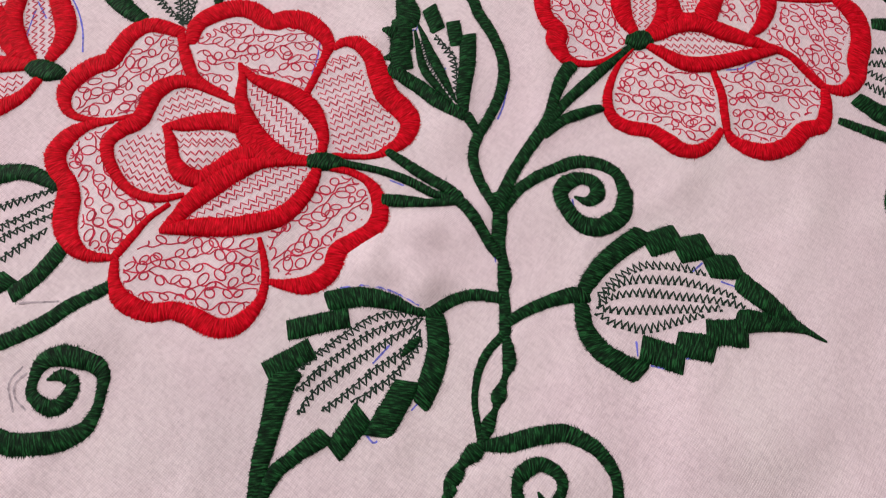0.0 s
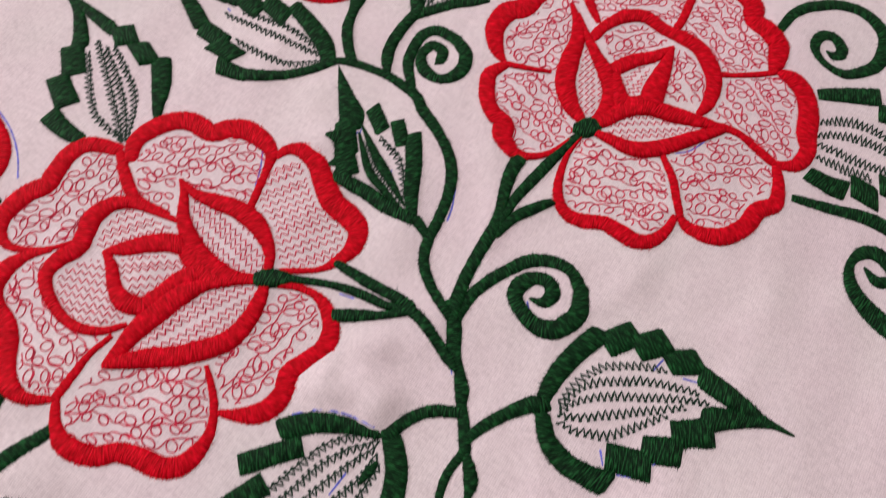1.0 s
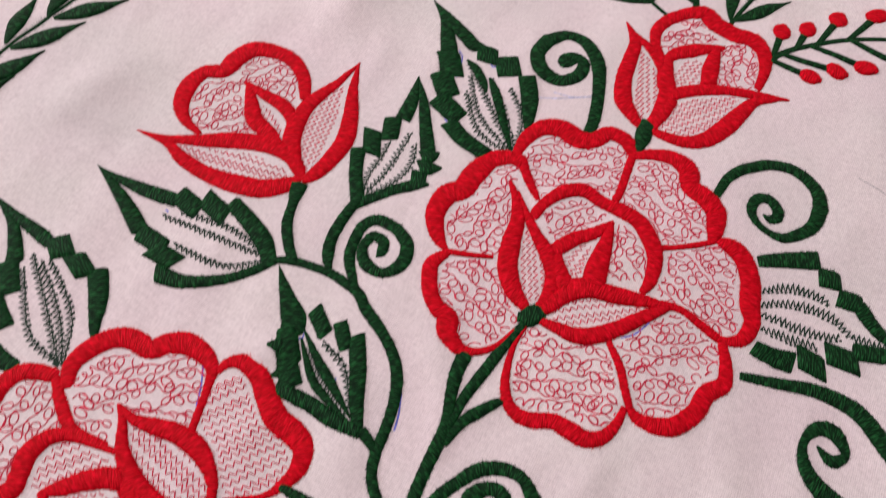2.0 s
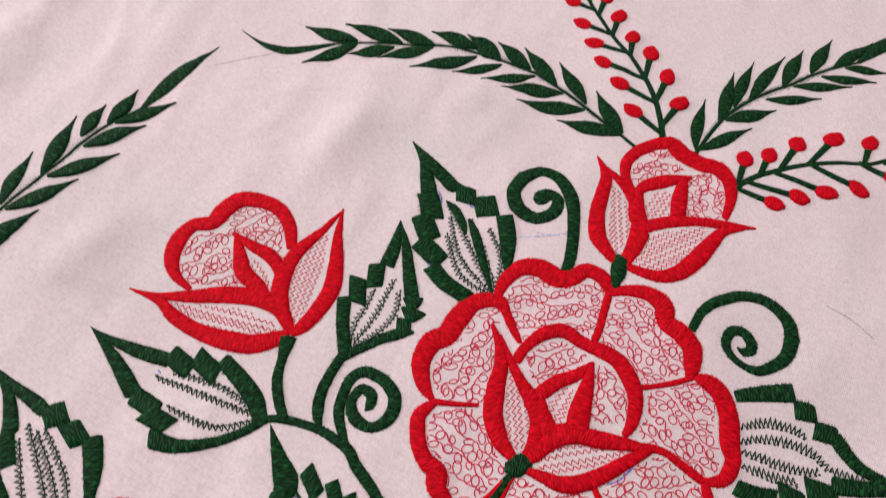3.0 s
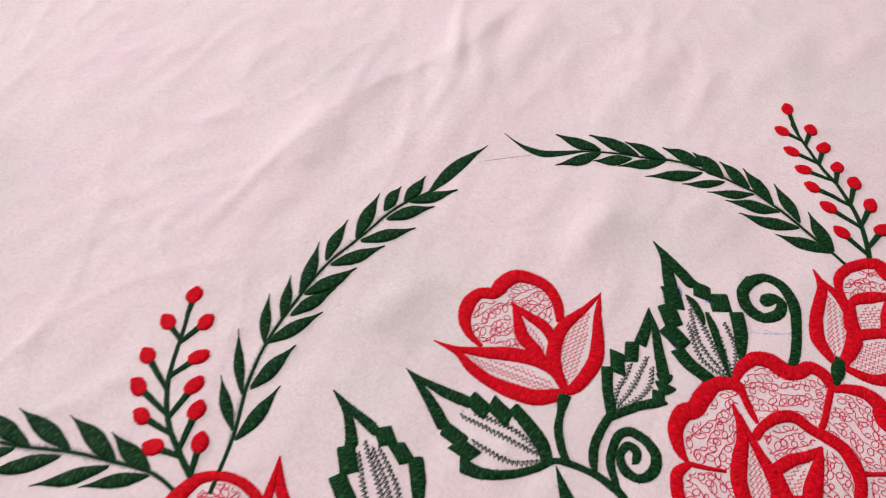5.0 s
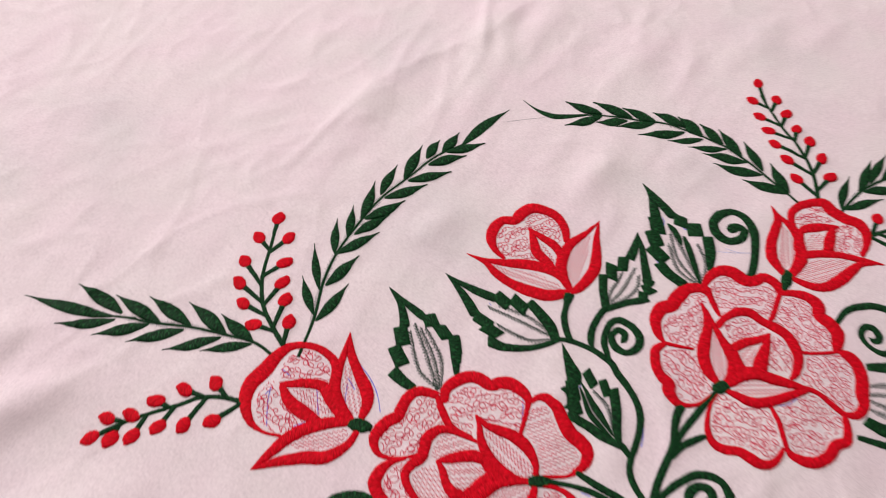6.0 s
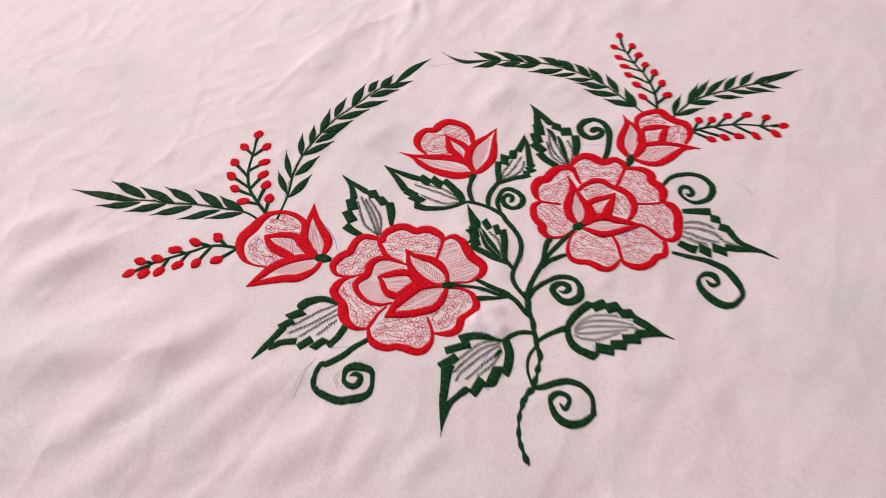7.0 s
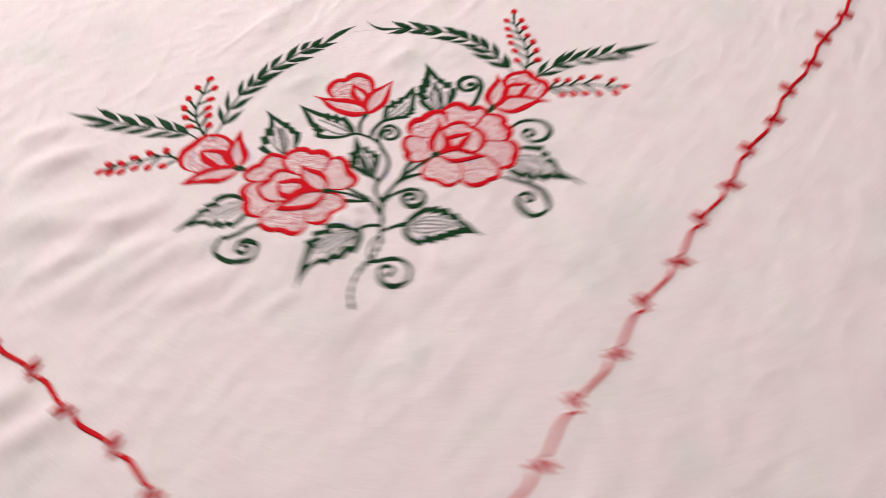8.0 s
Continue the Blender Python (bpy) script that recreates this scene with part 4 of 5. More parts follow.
thing("embroidered_leaf", "dark green embroidered leaf with stepped edge and zigzag veins", "embroidered leaf", "serrated leaves")
satin("edge_block", GREEN, [(40.9, 129.2, 7.1), (50.7, 131.9, 7.1), (60.3, 131.9, 5.5), (71.6, 129.9, 3.1)])
satin("edge_block", GREEN, [(30, 117.7, 6.5), (46.8, 124.1, 6.2)])
satin("edge_block", GREEN, [(26.4, 103.1, 7.5), (37.1, 111.9, 6.8)])
satin("edge_block", GREEN, [(75.9, 129.1, 6.4), (78.2, 119.8, 7.1), (77.6, 110.3, 7.3), (75.1, 100.5, 6.5)])
satin("edge_block", GREEN, [(69.5, 105.2, 7.6), (63.6, 89.1, 7.8)])
satin("edge_block", GREEN, [(57.2, 93.5, 7.9), (51, 82.5, 6.3)])
satin("edge_block", GREEN, [(31.6, 102.7, 9.2), (30.8, 97.7, 8.3), (30, 86.1, 6.4), (29.1, 74.2, 5.2), (28.7, 49.7, 0)])
satin("edge_block", GREEN, [(46.4, 85.7, 6), (38.6, 78.4, 4.5), (33.1, 71.4, 4.5), (29.4, 53.1, 0)])
zigzag_row("vein_stitching", GREEN_THREAD, [(71, 129), (60, 127), (53, 123), (46, 116.4), (40, 110.4), (35, 105)])
zigzag_row("vein_stitching", GREEN_THREAD, [(72, 127), (62, 123.6), (54, 118), (47, 111), (42, 106), (36, 98)])
zigzag_row("vein_stitching", GREEN_THREAD, [(71, 125), (63, 119), (55, 112), (47, 104), (41, 98), (38, 91)])
zigzag_row("vein_stitching", GREEN_THREAD, [(72, 123), (67, 115), (60, 108.6), (53, 101), (45, 93)])
zigzag_row("vein_stitching", GREEN_THREAD, [(73, 120), (68, 111), (64, 105.4), (58, 100), (54, 97)])
satin("vein", GREEN, [(72, 121.4, 1), (69.4, 118, 2.8), (67, 114, 1)])

thing("embroidered_leaf", "broad dark green embroidered leaf with stepped edge on side branch", "embroidered leaf", "serrated leaves")
satin("edge_block", GREEN, [(124, 142.5, 4), (126.8, 148.8, 5.8), (130.6, 154.8, 6.6), (136.4, 161.4, 7), (144.6, 168.6, 7.4)])
satin("edge_block", GREEN, [(146.9, 164.8, 8.7), (156.5, 169.4, 8.7)])
satin("edge_block", GREEN, [(157.5, 164.1, 8.8), (167.2, 167.5, 8.8)])
satin("edge_block", GREEN, [(168.3, 159.7, 8), (178.3, 161.1, 8.5)])
satin("edge_block", GREEN, [(179.3, 155.6, 8), (185.1, 151.3, 7.5), (192.7, 146.2, 6.1), (199.3, 142.1, 3), (207.4, 138.3, 0.9)])
satin("edge_block", GREEN, [(124.6, 139.2, 4.8), (126.2, 131.6, 6.4), (131.6, 125, 7), (138.4, 121.4, 7.2), (144.6, 119.4, 8.4)])
satin("edge_block", GREEN, [(146.3, 127.5, 8.3), (158.2, 124.9, 9.1)])
satin("edge_block", GREEN, [(158, 130.6, 7.9), (168.7, 130.1, 9.1)])
satin("edge_block", GREEN, [(168, 135.9, 8.3), (180, 137.1, 9.1)])
satin("edge_block", GREEN, [(178.5, 141.3, 8.5), (186.7, 142, 6.9), (195.4, 141.6, 3.7), (202.1, 140.5, 1.3)])
zigzag_row("vein_stitching", GREEN_THREAD, [(130, 144), (137, 152), (145, 157), (153, 158), (161, 158), (168, 157)], line=False)
zigzag_row("vein_stitching", GREEN_THREAD, [(130, 142), (138, 150), (147, 152.2), (157, 153), (166, 152.4), (178, 150)], line=False)
zigzag_row("vein_stitching", GREEN_THREAD, [(130, 141), (137, 145), (147, 147.2), (157, 147.6), (168, 147.8), (181, 147)], line=False)
zigzag_row("vein_stitching", GREEN_THREAD, [(130, 140), (137, 139.4), (147, 141), (159, 143), (172, 145)], line=False)
zigzag_row("vein_stitching", GREEN_THREAD, [(130, 137.6), (137, 134.6), (147, 134.6), (156, 138), (166, 142)], line=False)

thing("embroidered_leaf", "dark green embroidered leaf with pale open middle, tucked under the rose", "embroidered leaf", "serrated leaves")
satin("edge_block", GREEN, [(-60.1, 157.5, 4.3), (-72.1, 160.7, 6.1), (-83.9, 157.2, 7.9), (-89.3, 151.4, 7.6)])
satin("edge_block", GREEN, [(-86.8, 147.2, 7.1), (-96.2, 141.8, 7.1)])
satin("edge_block", GREEN, [(-93.2, 137.8, 6.5), (-101.1, 132, 6.4)])
satin("edge_block", GREEN, [(-99, 130.6, 6.2), (-104.3, 121.5, 5.6), (-109.3, 113.6, 5.5), (-116.4, 101.9, 1.5)])
satin("edge_block", GREEN, [(-50.2, 134.9, 5.9), (-55.4, 124.3, 5.9), (-61.7, 116.3, 6.4)])
satin("edge_block", GREEN, [(-64.8, 122.2, 6.6), (-72.4, 114.7, 6)])
satin("edge_block", GREEN, [(-75.8, 122.1, 6.7), (-83.4, 115.1, 6.1)])
satin("edge_block", GREEN, [(-86.4, 120, 6.2), (-97, 117.9, 5.2), (-106.7, 111.8, 4.1)])
zigzag_row("vein_stitching", GREEN_THREAD, [(-59.9, 155.9), (-77.3, 145.1), (-92, 133.6)])
zigzag_row("vein_stitching", GREEN_THREAD, [(-58.4, 151.6), (-74.1, 138.8), (-94.2, 126.2)])
zigzag_row("vein_stitching", GREEN_THREAD, [(-58, 146.2), (-75.3, 132.4), (-85, 124.1)])
zigzag_row("vein_stitching", GREEN_THREAD, [(-57.7, 140.8), (-66.2, 131.4), (-72, 125.9)])

thing("embroidered_leaf", "upright dark green embroidered leaf with stepped edges above the rose", "embroidered leaf", "serrated leaves")
satin("edge_block", GREEN, [(-75.2, 300.9, 0.9), (-66.8, 290.1, 3.9), (-62.8, 279.3, 5.7), (-61.4, 272.7, 6.7)])
satin("edge_block", GREEN, [(-63.9, 271.2, 8.6), (-60.2, 259.7, 8.9)])
satin("edge_block", GREEN, [(-65.7, 256.3, 8.1), (-59, 245.2, 8.7)])
satin("edge_block", GREEN, [(-64.8, 240.2, 8.5), (-57.4, 234, 6.9), (-49.2, 229.3, 5.4)])
satin("edge_block", GREEN, [(-74.7, 300.6, 1), (-64.2, 291.7, 3.8), (-54.5, 284.8, 5.7), (-50.3, 281.5, 5.1)])
satin("edge_block", GREEN, [(-48.3, 278.1, 9.5), (-41.4, 279.7, 9.5)])
satin("edge_block", GREEN, [(-38.5, 270.2, 10.3), (-32.5, 272, 10.4)])
satin("edge_block", GREEN, [(-28.1, 268.3, 7.5), (-25.6, 256.8, 7.5), (-24.7, 246.9, 4.4), (-23.9, 241.6, 2.6)])
zigzag_row("vein_stitching", GREEN_THREAD, [(-34.9, 230.6), (-48.6, 242.9), (-57.8, 269.7)])
zigzag_row("vein_stitching", GREEN_THREAD, [(-35.4, 229.9), (-43.7, 250.6), (-55.5, 275.8)])
zigzag_row("vein_stitching", GREEN_THREAD, [(-34.1, 230.7), (-39.8, 250.9), (-51.4, 272.8)])
zigzag_row("vein_stitching", GREEN_THREAD, [(-33.5, 231.9), (-35.2, 251.2), (-48.4, 274.1)])

thing("embroidered_leaf", "dark green embroidered leaf lying sideways with three zigzag veins", "embroidered leaf", "serrated leaves")
satin("edge_block", GREEN, [(-38.4, 317.6, 0.5), (-29.6, 311.8, 2.9), (-16.8, 306, 5.9), (-4.3, 301.8, 6.4)])
satin("edge_block", GREEN, [(-2.1, 303.7, 8), (5.9, 297, 8.3)])
satin("edge_block", GREEN, [(9.1, 301.9, 8), (17.5, 293.9, 8.3)])
satin("edge_block", GREEN, [(20.7, 299.6, 6.6), (28, 291.6, 7.4), (34.7, 282.7, 7.4), (38.2, 273.7, 5.5)])
satin("edge_block", GREEN, [(-37.8, 317, 0.7), (-28.7, 306.5, 4.1), (-21.4, 296.5, 6.3), (-15.9, 287.6, 6.7)])
satin("edge_block", GREEN, [(-15, 286.3, 7.5), (-4.7, 279.1, 7.4)])
satin("edge_block", GREEN, [(-8.1, 278.2, 7.9), (0.5, 273.1, 7.3)])
satin("edge_block", GREEN, [(-4.6, 267.8, 7.6), (6, 264.5, 5.6), (19.3, 265.4, 4.2), (32.2, 269.6, 3.7), (40.2, 274.2, 3.7)])
zigzag_row("vein_stitching", GREEN_THREAD, [(38.2, 275.4), (20.5, 287.8), (-0.4, 295.6)])
zigzag_row("vein_stitching", GREEN_THREAD, [(37.9, 274.5), (16.6, 283.4), (-8.3, 294.2)])
zigzag_row("vein_stitching", GREEN_THREAD, [(37.3, 273.4), (18.4, 271.4), (-1.3, 280.8)])

thing("embroidered_leaf", "small dark green embroidered leaf with dense solid veins beside the vine", "embroidered leaf", "serrated leaves")
satin("edge_block", GREEN, [(42.4, 270.9, 0.7), (46.4, 258.9, 5.7), (49.6, 250.3, 9.6), (49.6, 244.6, 8.7)])
satin("edge_block", GREEN, [(57.9, 252.5, 5.8), (62, 243.7, 5.7)])
satin("edge_block", GREEN, [(67.9, 247, 5.2), (70.3, 238.1, 5.2)])
satin("edge_block", GREEN, [(74.3, 241.4, 6.2), (75.4, 228.4, 6.1), (75.4, 216.8, 5.1), (76.4, 207.5, 3.4)])
satin("edge_block", GREEN, [(46.5, 244.5, 8.5), (49.9, 232.1, 8.3)])
satin("edge_block", GREEN, [(48.9, 232.5, 7.4), (51.1, 223.5, 7.8)])
satin("edge_block", GREEN, [(42.5, 238.4, 1.1), (46.8, 238, 7.4)])
satin("edge_block", GREEN, [(44.5, 227.1, 1), (48.6, 228.5, 5.7)])
satin("edge_block", GREEN, [(47, 221.8, 4.9), (58.2, 216.7, 5.8), (67.5, 210.6, 5.7), (76.1, 206.5, 4.3)])
satin("vein", GREEN, [(72.9, 212.2, 0.9), (65.3, 224.7, 3.6), (59.7, 234.3, 2.8), (54.3, 244.7, 0.9)])
satin("vein", GREEN, [(71.8, 211, 0.9), (64.4, 218.4, 2.8), (58.7, 225.7, 3.1), (53.8, 240.3, 1.1)])
zigzag_row("vein_stitching", GREEN_THREAD, [(73.1, 214), (69.5, 230), (61.7, 239.4)])
zigzag_row("vein_stitching", GREEN_THREAD, [(72.2, 212.6), (61.2, 226.1), (55.6, 238.4)])

thing("embroidered_leaf", "tall dark green embroidered leaf with blue pen marks at its edge", "embroidered leaf", "serrated leaves")
satin("edge_block", GREEN, [(104.2, 417.3, 0.7), (109.3, 405.9, 5), (110.4, 393.3, 7.2), (111.1, 381.1, 8.2)])
satin("edge_block", GREEN, [(110.4, 382.9, 10), (112, 371.1, 9.9)])
satin("edge_block", GREEN, [(106.8, 371.3, 10), (110.3, 358.8, 9.8)])
satin("edge_block", GREEN, [(105.7, 356.8, 10.2), (114.5, 346.2, 9.4)])
satin("edge_block", GREEN, [(110.2, 343.3, 8.1), (116.9, 334.1, 8.1), (126.5, 326.7, 7.5)])
satin("edge_block", GREEN, [(104.4, 416.5, 1), (113.1, 402.9, 6), (121.2, 391.1, 7.3), (124.5, 387.5, 6.7)])
satin("edge_block", GREEN, [(125.4, 385, 9.6), (132.8, 382, 8.9)])
satin("edge_block", GREEN, [(134, 376.1, 11.4), (142.8, 376.4, 11.4)])
satin("edge_block", GREEN, [(147, 370.6, 8.2), (147.4, 356.6, 8), (145.7, 340.5, 3.3)])
satin("vein", GREEN, [(137.5, 329.1, 1.1), (134.8, 344.7, 3.7), (131.9, 360.4, 4.1), (129.8, 368.7, 1.5)])
satin("vein", GREEN, [(119.5, 379.8, 1.3), (123.4, 374.6, 4), (126.5, 366.5, 3.6), (127.4, 360.6, 1.2)])
zigzag_row("vein_stitching", GREEN_THREAD, [(138, 328.2), (129.3, 351.1), (119.7, 379.1)])
zigzag_row("vein_stitching", GREEN_THREAD, [(136.6, 328.2), (123.5, 348.2), (120.3, 370.7)])
zigzag_row("vein_stitching", GREEN_THREAD, [(135.3, 328.3), (122.8, 339.2), (118.1, 361)])
zigzag_row("vein_stitching", GREEN_THREAD, [(138.7, 329.6), (134.9, 350.8), (130.4, 368.6)])
zigzag_row("vein_stitching", GREEN_THREAD, [(139.7, 331), (142.9, 347.4), (138.5, 363.4)])

thing("embroidered_leaf", "small dark green embroidered leaf on a curved stalk beside the bud", "embroidered leaf", "serrated leaves")
satin("edge_block", GREEN, [(96.7, 369.1, 0.6), (94, 355.7, 5.6), (89.7, 344.2, 7.2)])
satin("edge_block", GREEN, [(85.4, 344.4, 7.1), (84.1, 334.4, 7)])
satin("edge_block", GREEN, [(76.6, 337.6, 7), (76.5, 326.6, 7.4)])
satin("edge_block", GREEN, [(70.7, 329.2, 6.4), (70.2, 315.8, 5.7), (71.7, 301.8, 6)])
satin("edge_block", GREEN, [(97, 367, 0.6), (99, 354, 4.2), (100, 340, 5.6), (101, 328, 6.4)])
satin("edge_block", GREEN, [(98, 324, 7.5), (102, 325, 6.5), (106, 327, 1)])
satin("edge_block", GREEN, [(97, 319, 8), (101, 319, 7.5), (107, 319, 1)])
satin("edge_block", GREEN, [(95, 314, 7), (99, 313, 6.5)])
satin("edge_block", GREEN, [(101, 310, 1.5), (96, 310, 5.4), (88, 308, 4.8), (79, 304, 4.4), (70, 300, 4.6)])
zigzag_row("vein_stitching", GREEN_THREAD, [(73, 306), (75, 315), (81, 326), (84, 333)])
zigzag_row("vein_stitching", GREEN_THREAD, [(75, 307), (82, 316), (88, 327), (93, 337)])
zigzag_row("vein_stitching", GREEN_THREAD, [(75, 305), (85, 311), (93, 320), (95, 331)])
zigzag_row("vein_stitching", GREEN_THREAD, [(73, 303), (81, 306), (91, 311)])

thing("embroidered_leaf", "dark green embroidered leaf with fine veins growing behind the rose", "embroidered leaf", "serrated leaves")
satin("edge_block", GREEN, [(238, 277.3, 5), (250.5, 278.1, 7), (264, 277.8, 8.6)])
satin("edge_block", GREEN, [(263.5, 270.6, 8), (270, 268.9, 7.6)])
satin("edge_block", GREEN, [(269.8, 261.6, 7.6), (276.6, 259.2, 7.4)])
satin("edge_block", GREEN, [(277.1, 257.7, 6.4), (280.8, 249.4, 5.8), (285.9, 243.5, 5), (300.5, 234, 3.4), (312, 227, 1)])
satin("edge_block", GREEN, [(228.8, 240.4, 6.6), (237.1, 236.6, 8.4), (245, 234.9, 9)])
satin("edge_block", GREEN, [(248, 237.2, 8.8), (256, 232.7, 9)])
satin("edge_block", GREEN, [(259.9, 238.9, 8.4), (269.8, 234.8, 8.6)])
satin("edge_block", GREEN, [(271.4, 239.6, 7), (280.3, 237.9, 6.6), (297, 235.5, 4.4), (306, 230.5, 1.6)])
zigzag_row("vein_stitching", GREEN_THREAD, [(237.5, 264.2), (248.3, 266), (259.6, 262.7), (264.6, 258.9)], half=2, pitch=1.0, line=False)
zigzag_row("vein_stitching", GREEN_THREAD, [(235.9, 258.4), (248.8, 259), (264.1, 253.7), (270.7, 245.9)], half=2, pitch=1.0, line=False)
zigzag_row("vein_stitching", GREEN_THREAD, [(235.4, 254.4), (246.2, 250.3), (259.2, 245.9), (266.2, 245.4)], half=2, pitch=1.0, line=False)
zigzag_row("vein_stitching", GREEN_THREAD, [(234.3, 248.5), (242.4, 245.2), (253.3, 242.1), (256.5, 241.1)], half=2, pitch=1.0, line=False)
zigzag_row("vein_stitching", GREEN_THREAD, [(271.2, 245.9), (277.3, 242.9), (284.1, 240.4)], half=2, pitch=1.0, line=False)

thing("embroidered_vine", "dark green knotted satin-stitched vine branching to roses and leaves", "embroidered vine", "")
satin("branch", GREEN, [(92.7, 175.5, 4.5), (94, 166.8, 5.2), (94.4, 158.3, 4.8), (96, 154.3, 3), (97.7, 146.2, 4.7), (97.8, 141.1, 3.5), (98.9, 135.2, 3.8), (99.7, 126.5, 3.8)])
satin("branch", GREEN, [(99.4, 126.1, 2.8), (94.4, 119.1, 2.8), (92.1, 111.3, 2.4), (92, 103.1, 2), (93.7, 96.2, 2), (95.6, 89.8, 2.3)])
satin("branch", GREEN, [(100.2, 125.1, 2.5), (101.9, 117.3, 4.5), (100.9, 111.6, 2), (99.5, 105.5, 4.7), (98.8, 101.3, 2), (96.8, 95.4, 4.6), (95.6, 89.8, 1.9)])
satin("branch", GREEN, [(96.3, 90.4, 1.6), (93.4, 87.1, 5.7), (90.3, 83.3, 3.1), (88.6, 79.8, 5), (86.6, 75.9, 3.1), (87.8, 75.5, 3.7), (85.6, 71, 2), (84.7, 66, 3.6), (84.2, 60.4, 1.6), (84, 54.3, 3.6), (84.3, 49.3, 2), (85.4, 44.7, 3.7), (86.9, 40.2, 2), (88.7, 34.6, 4.5), (90.9, 30.3, 0.8)])
satin("branch", GREEN, [(97.5, 138.4, 3.4), (90.1, 138.6, 4), (84.5, 137.2, 3.9), (78.2, 133.4, 4.3), (73.9, 129.6, 5.4)])
satin("branch", GREEN, [(100.1, 130.1, 3.2), (105.8, 134.8, 3.8), (113.2, 139.2, 4.3), (120.7, 142.3, 5.6), (125.6, 143, 5.2)])
satin("branch", GREEN, [(92, 170.5, 3.1), (85.7, 180.1, 3.6), (82.4, 187.7, 3.8), (81.8, 193.4, 3.7), (83.2, 200.1, 3.8), (85.5, 206, 3.9), (88.5, 215.1, 3.9), (89.9, 225.5, 4.3), (88, 235.7, 4.1), (82.8, 245.5, 4.1), (76.8, 254.2, 4.2)])
satin("branch", GREEN, [(82.8, 245.5, 4.2), (76.8, 254.2, 4.2), (73.5, 260.6, 4.1), (63.9, 267.8, 3.8), (54.5, 271.7, 3.4), (45.2, 274, 3.4), (37.9, 274, 2.4)])
satin("branch", GREEN, [(82.9, 199.1, 2.4), (80.1, 203.5, 3.8), (76.9, 207.6, 3.9)])
satin("branch", GREEN, [(93.3, 172.6, 4.7), (96.8, 184.6, 4.4), (101.4, 195.1, 4.5), (106.2, 204.9, 4.5), (108.2, 210.5, 3.7)])
satin("branch", GREEN, [(108.2, 209.4, 3.7), (109.7, 219.5, 4.2), (112.1, 228.8, 5.1), (115.5, 236, 5.6)])
satin("branch", GREEN, [(107.8, 207.2, 3.5), (114.4, 218.6, 3.8), (121.8, 228.2, 4.3), (129.4, 238, 4), (135, 244.4, 3.4), (139.6, 249.1, 2.5)])
satin("branch", GREEN, [(106.7, 202.8, 3.7), (113.4, 209.7, 3.8), (119.6, 213.7, 4.3), (127.5, 217.7, 2.8)])
satin("branch", GREEN, [(51.4, 187.6, 2.9), (63, 181.3, 4), (73.9, 176.1, 3.9), (78.8, 173, 3.7)])
satin("branch", GREEN, [(34, 180.8, 2.9), (46.8, 180, 2.5), (59.5, 177.3, 3.3), (70.2, 173.3, 2.9), (77.4, 172.4, 2.4)])
satin("branch", GREEN, [(52.3, 168.4, 4.4), (60.7, 169, 4.4), (68.7, 169.7, 2.8), (77.5, 171.5, 2.9)])
satin("branch", GREEN, [(76.3, 173.1, 3.7), (81.8, 169.5, 3.8), (87.6, 162.7, 3.7), (92.6, 155.9, 3.5), (95.3, 152.5, 1.8)])
satin("branch", GREEN, [(45.9, 304.8, 5.2), (44.8, 299.7, 3.8), (43.5, 290.9, 4.2), (45, 281, 4.1), (47.7, 273.3, 3.5)])
satin("branch", GREEN, [(71.7, 302.3, 3.9), (66.2, 293.6, 4.4), (61.9, 283.8, 4.5), (61.1, 275.4, 4.4), (62.8, 268.2, 0)])

thing("embroidered_tendril", "dark green satin-stitched tendril curled beside the main stem", "embroidered tendril", "tendrils")
tendril(GREEN, [(93.8, 169, 3.5), (98.6, 177.8, 4), (105, 184.4, 4.3), (112.3, 189.5, 4.5), (119.8, 193.5, 5.1), (128.2, 193.6, 4.7), (134.6, 190.2, 4.2), (138.1, 183.3, 5.2), (136.1, 174.1, 6.8), (127.3, 168.4, 6.9), (120.1, 171.1, 5.7), (114.9, 178.3, 5.5), (116.2, 184, 6.2), (121.2, 187, 5), (126, 186.1, 5.1), (127.9, 181.8, 5.3), (124.8, 178, 4), (119.8, 179.3, 0.9)])

thing("embroidered_tendril", "dark green satin-stitched tendril curled below the leaf", "embroidered tendril", "tendrils")
tendril(GREEN, [(-29.7, 125.4, 3.7), (-38.4, 118.1, 4.9), (-45.5, 111.4, 5.2), (-52.8, 105.6, 5.2), (-60.2, 100.6, 4.7), (-64.4, 99.9, 3.7), (-67.8, 89.2, 3.9), (-64.5, 79.1, 4.5), (-50.1, 72, 6.7), (-39.8, 72.3, 7.1), (-31.9, 74.7, 6.4), (-26.3, 78.8, 5.2), (-24.3, 85.1, 3.3), (-24.4, 91.3, 3.2), (-25.3, 96.1, 4.3), (-29.8, 99.2, 6.1), (-38.2, 99.9, 7), (-43.7, 97.3, 5.8), (-45.5, 92, 3.3), (-44.7, 86.8, 3.5), (-39.2, 83.7, 4.9), (-35.2, 84.9, 5.6), (-33.4, 89.2, 4.8), (-34.1, 92.6, 3.9), (-37.6, 93.6, 4), (-41.4, 91.8, 0.8)])

thing("embroidered_tendril", "dark green satin-stitched tendril curled at the foot of the stem", "embroidered tendril", "tendrils")
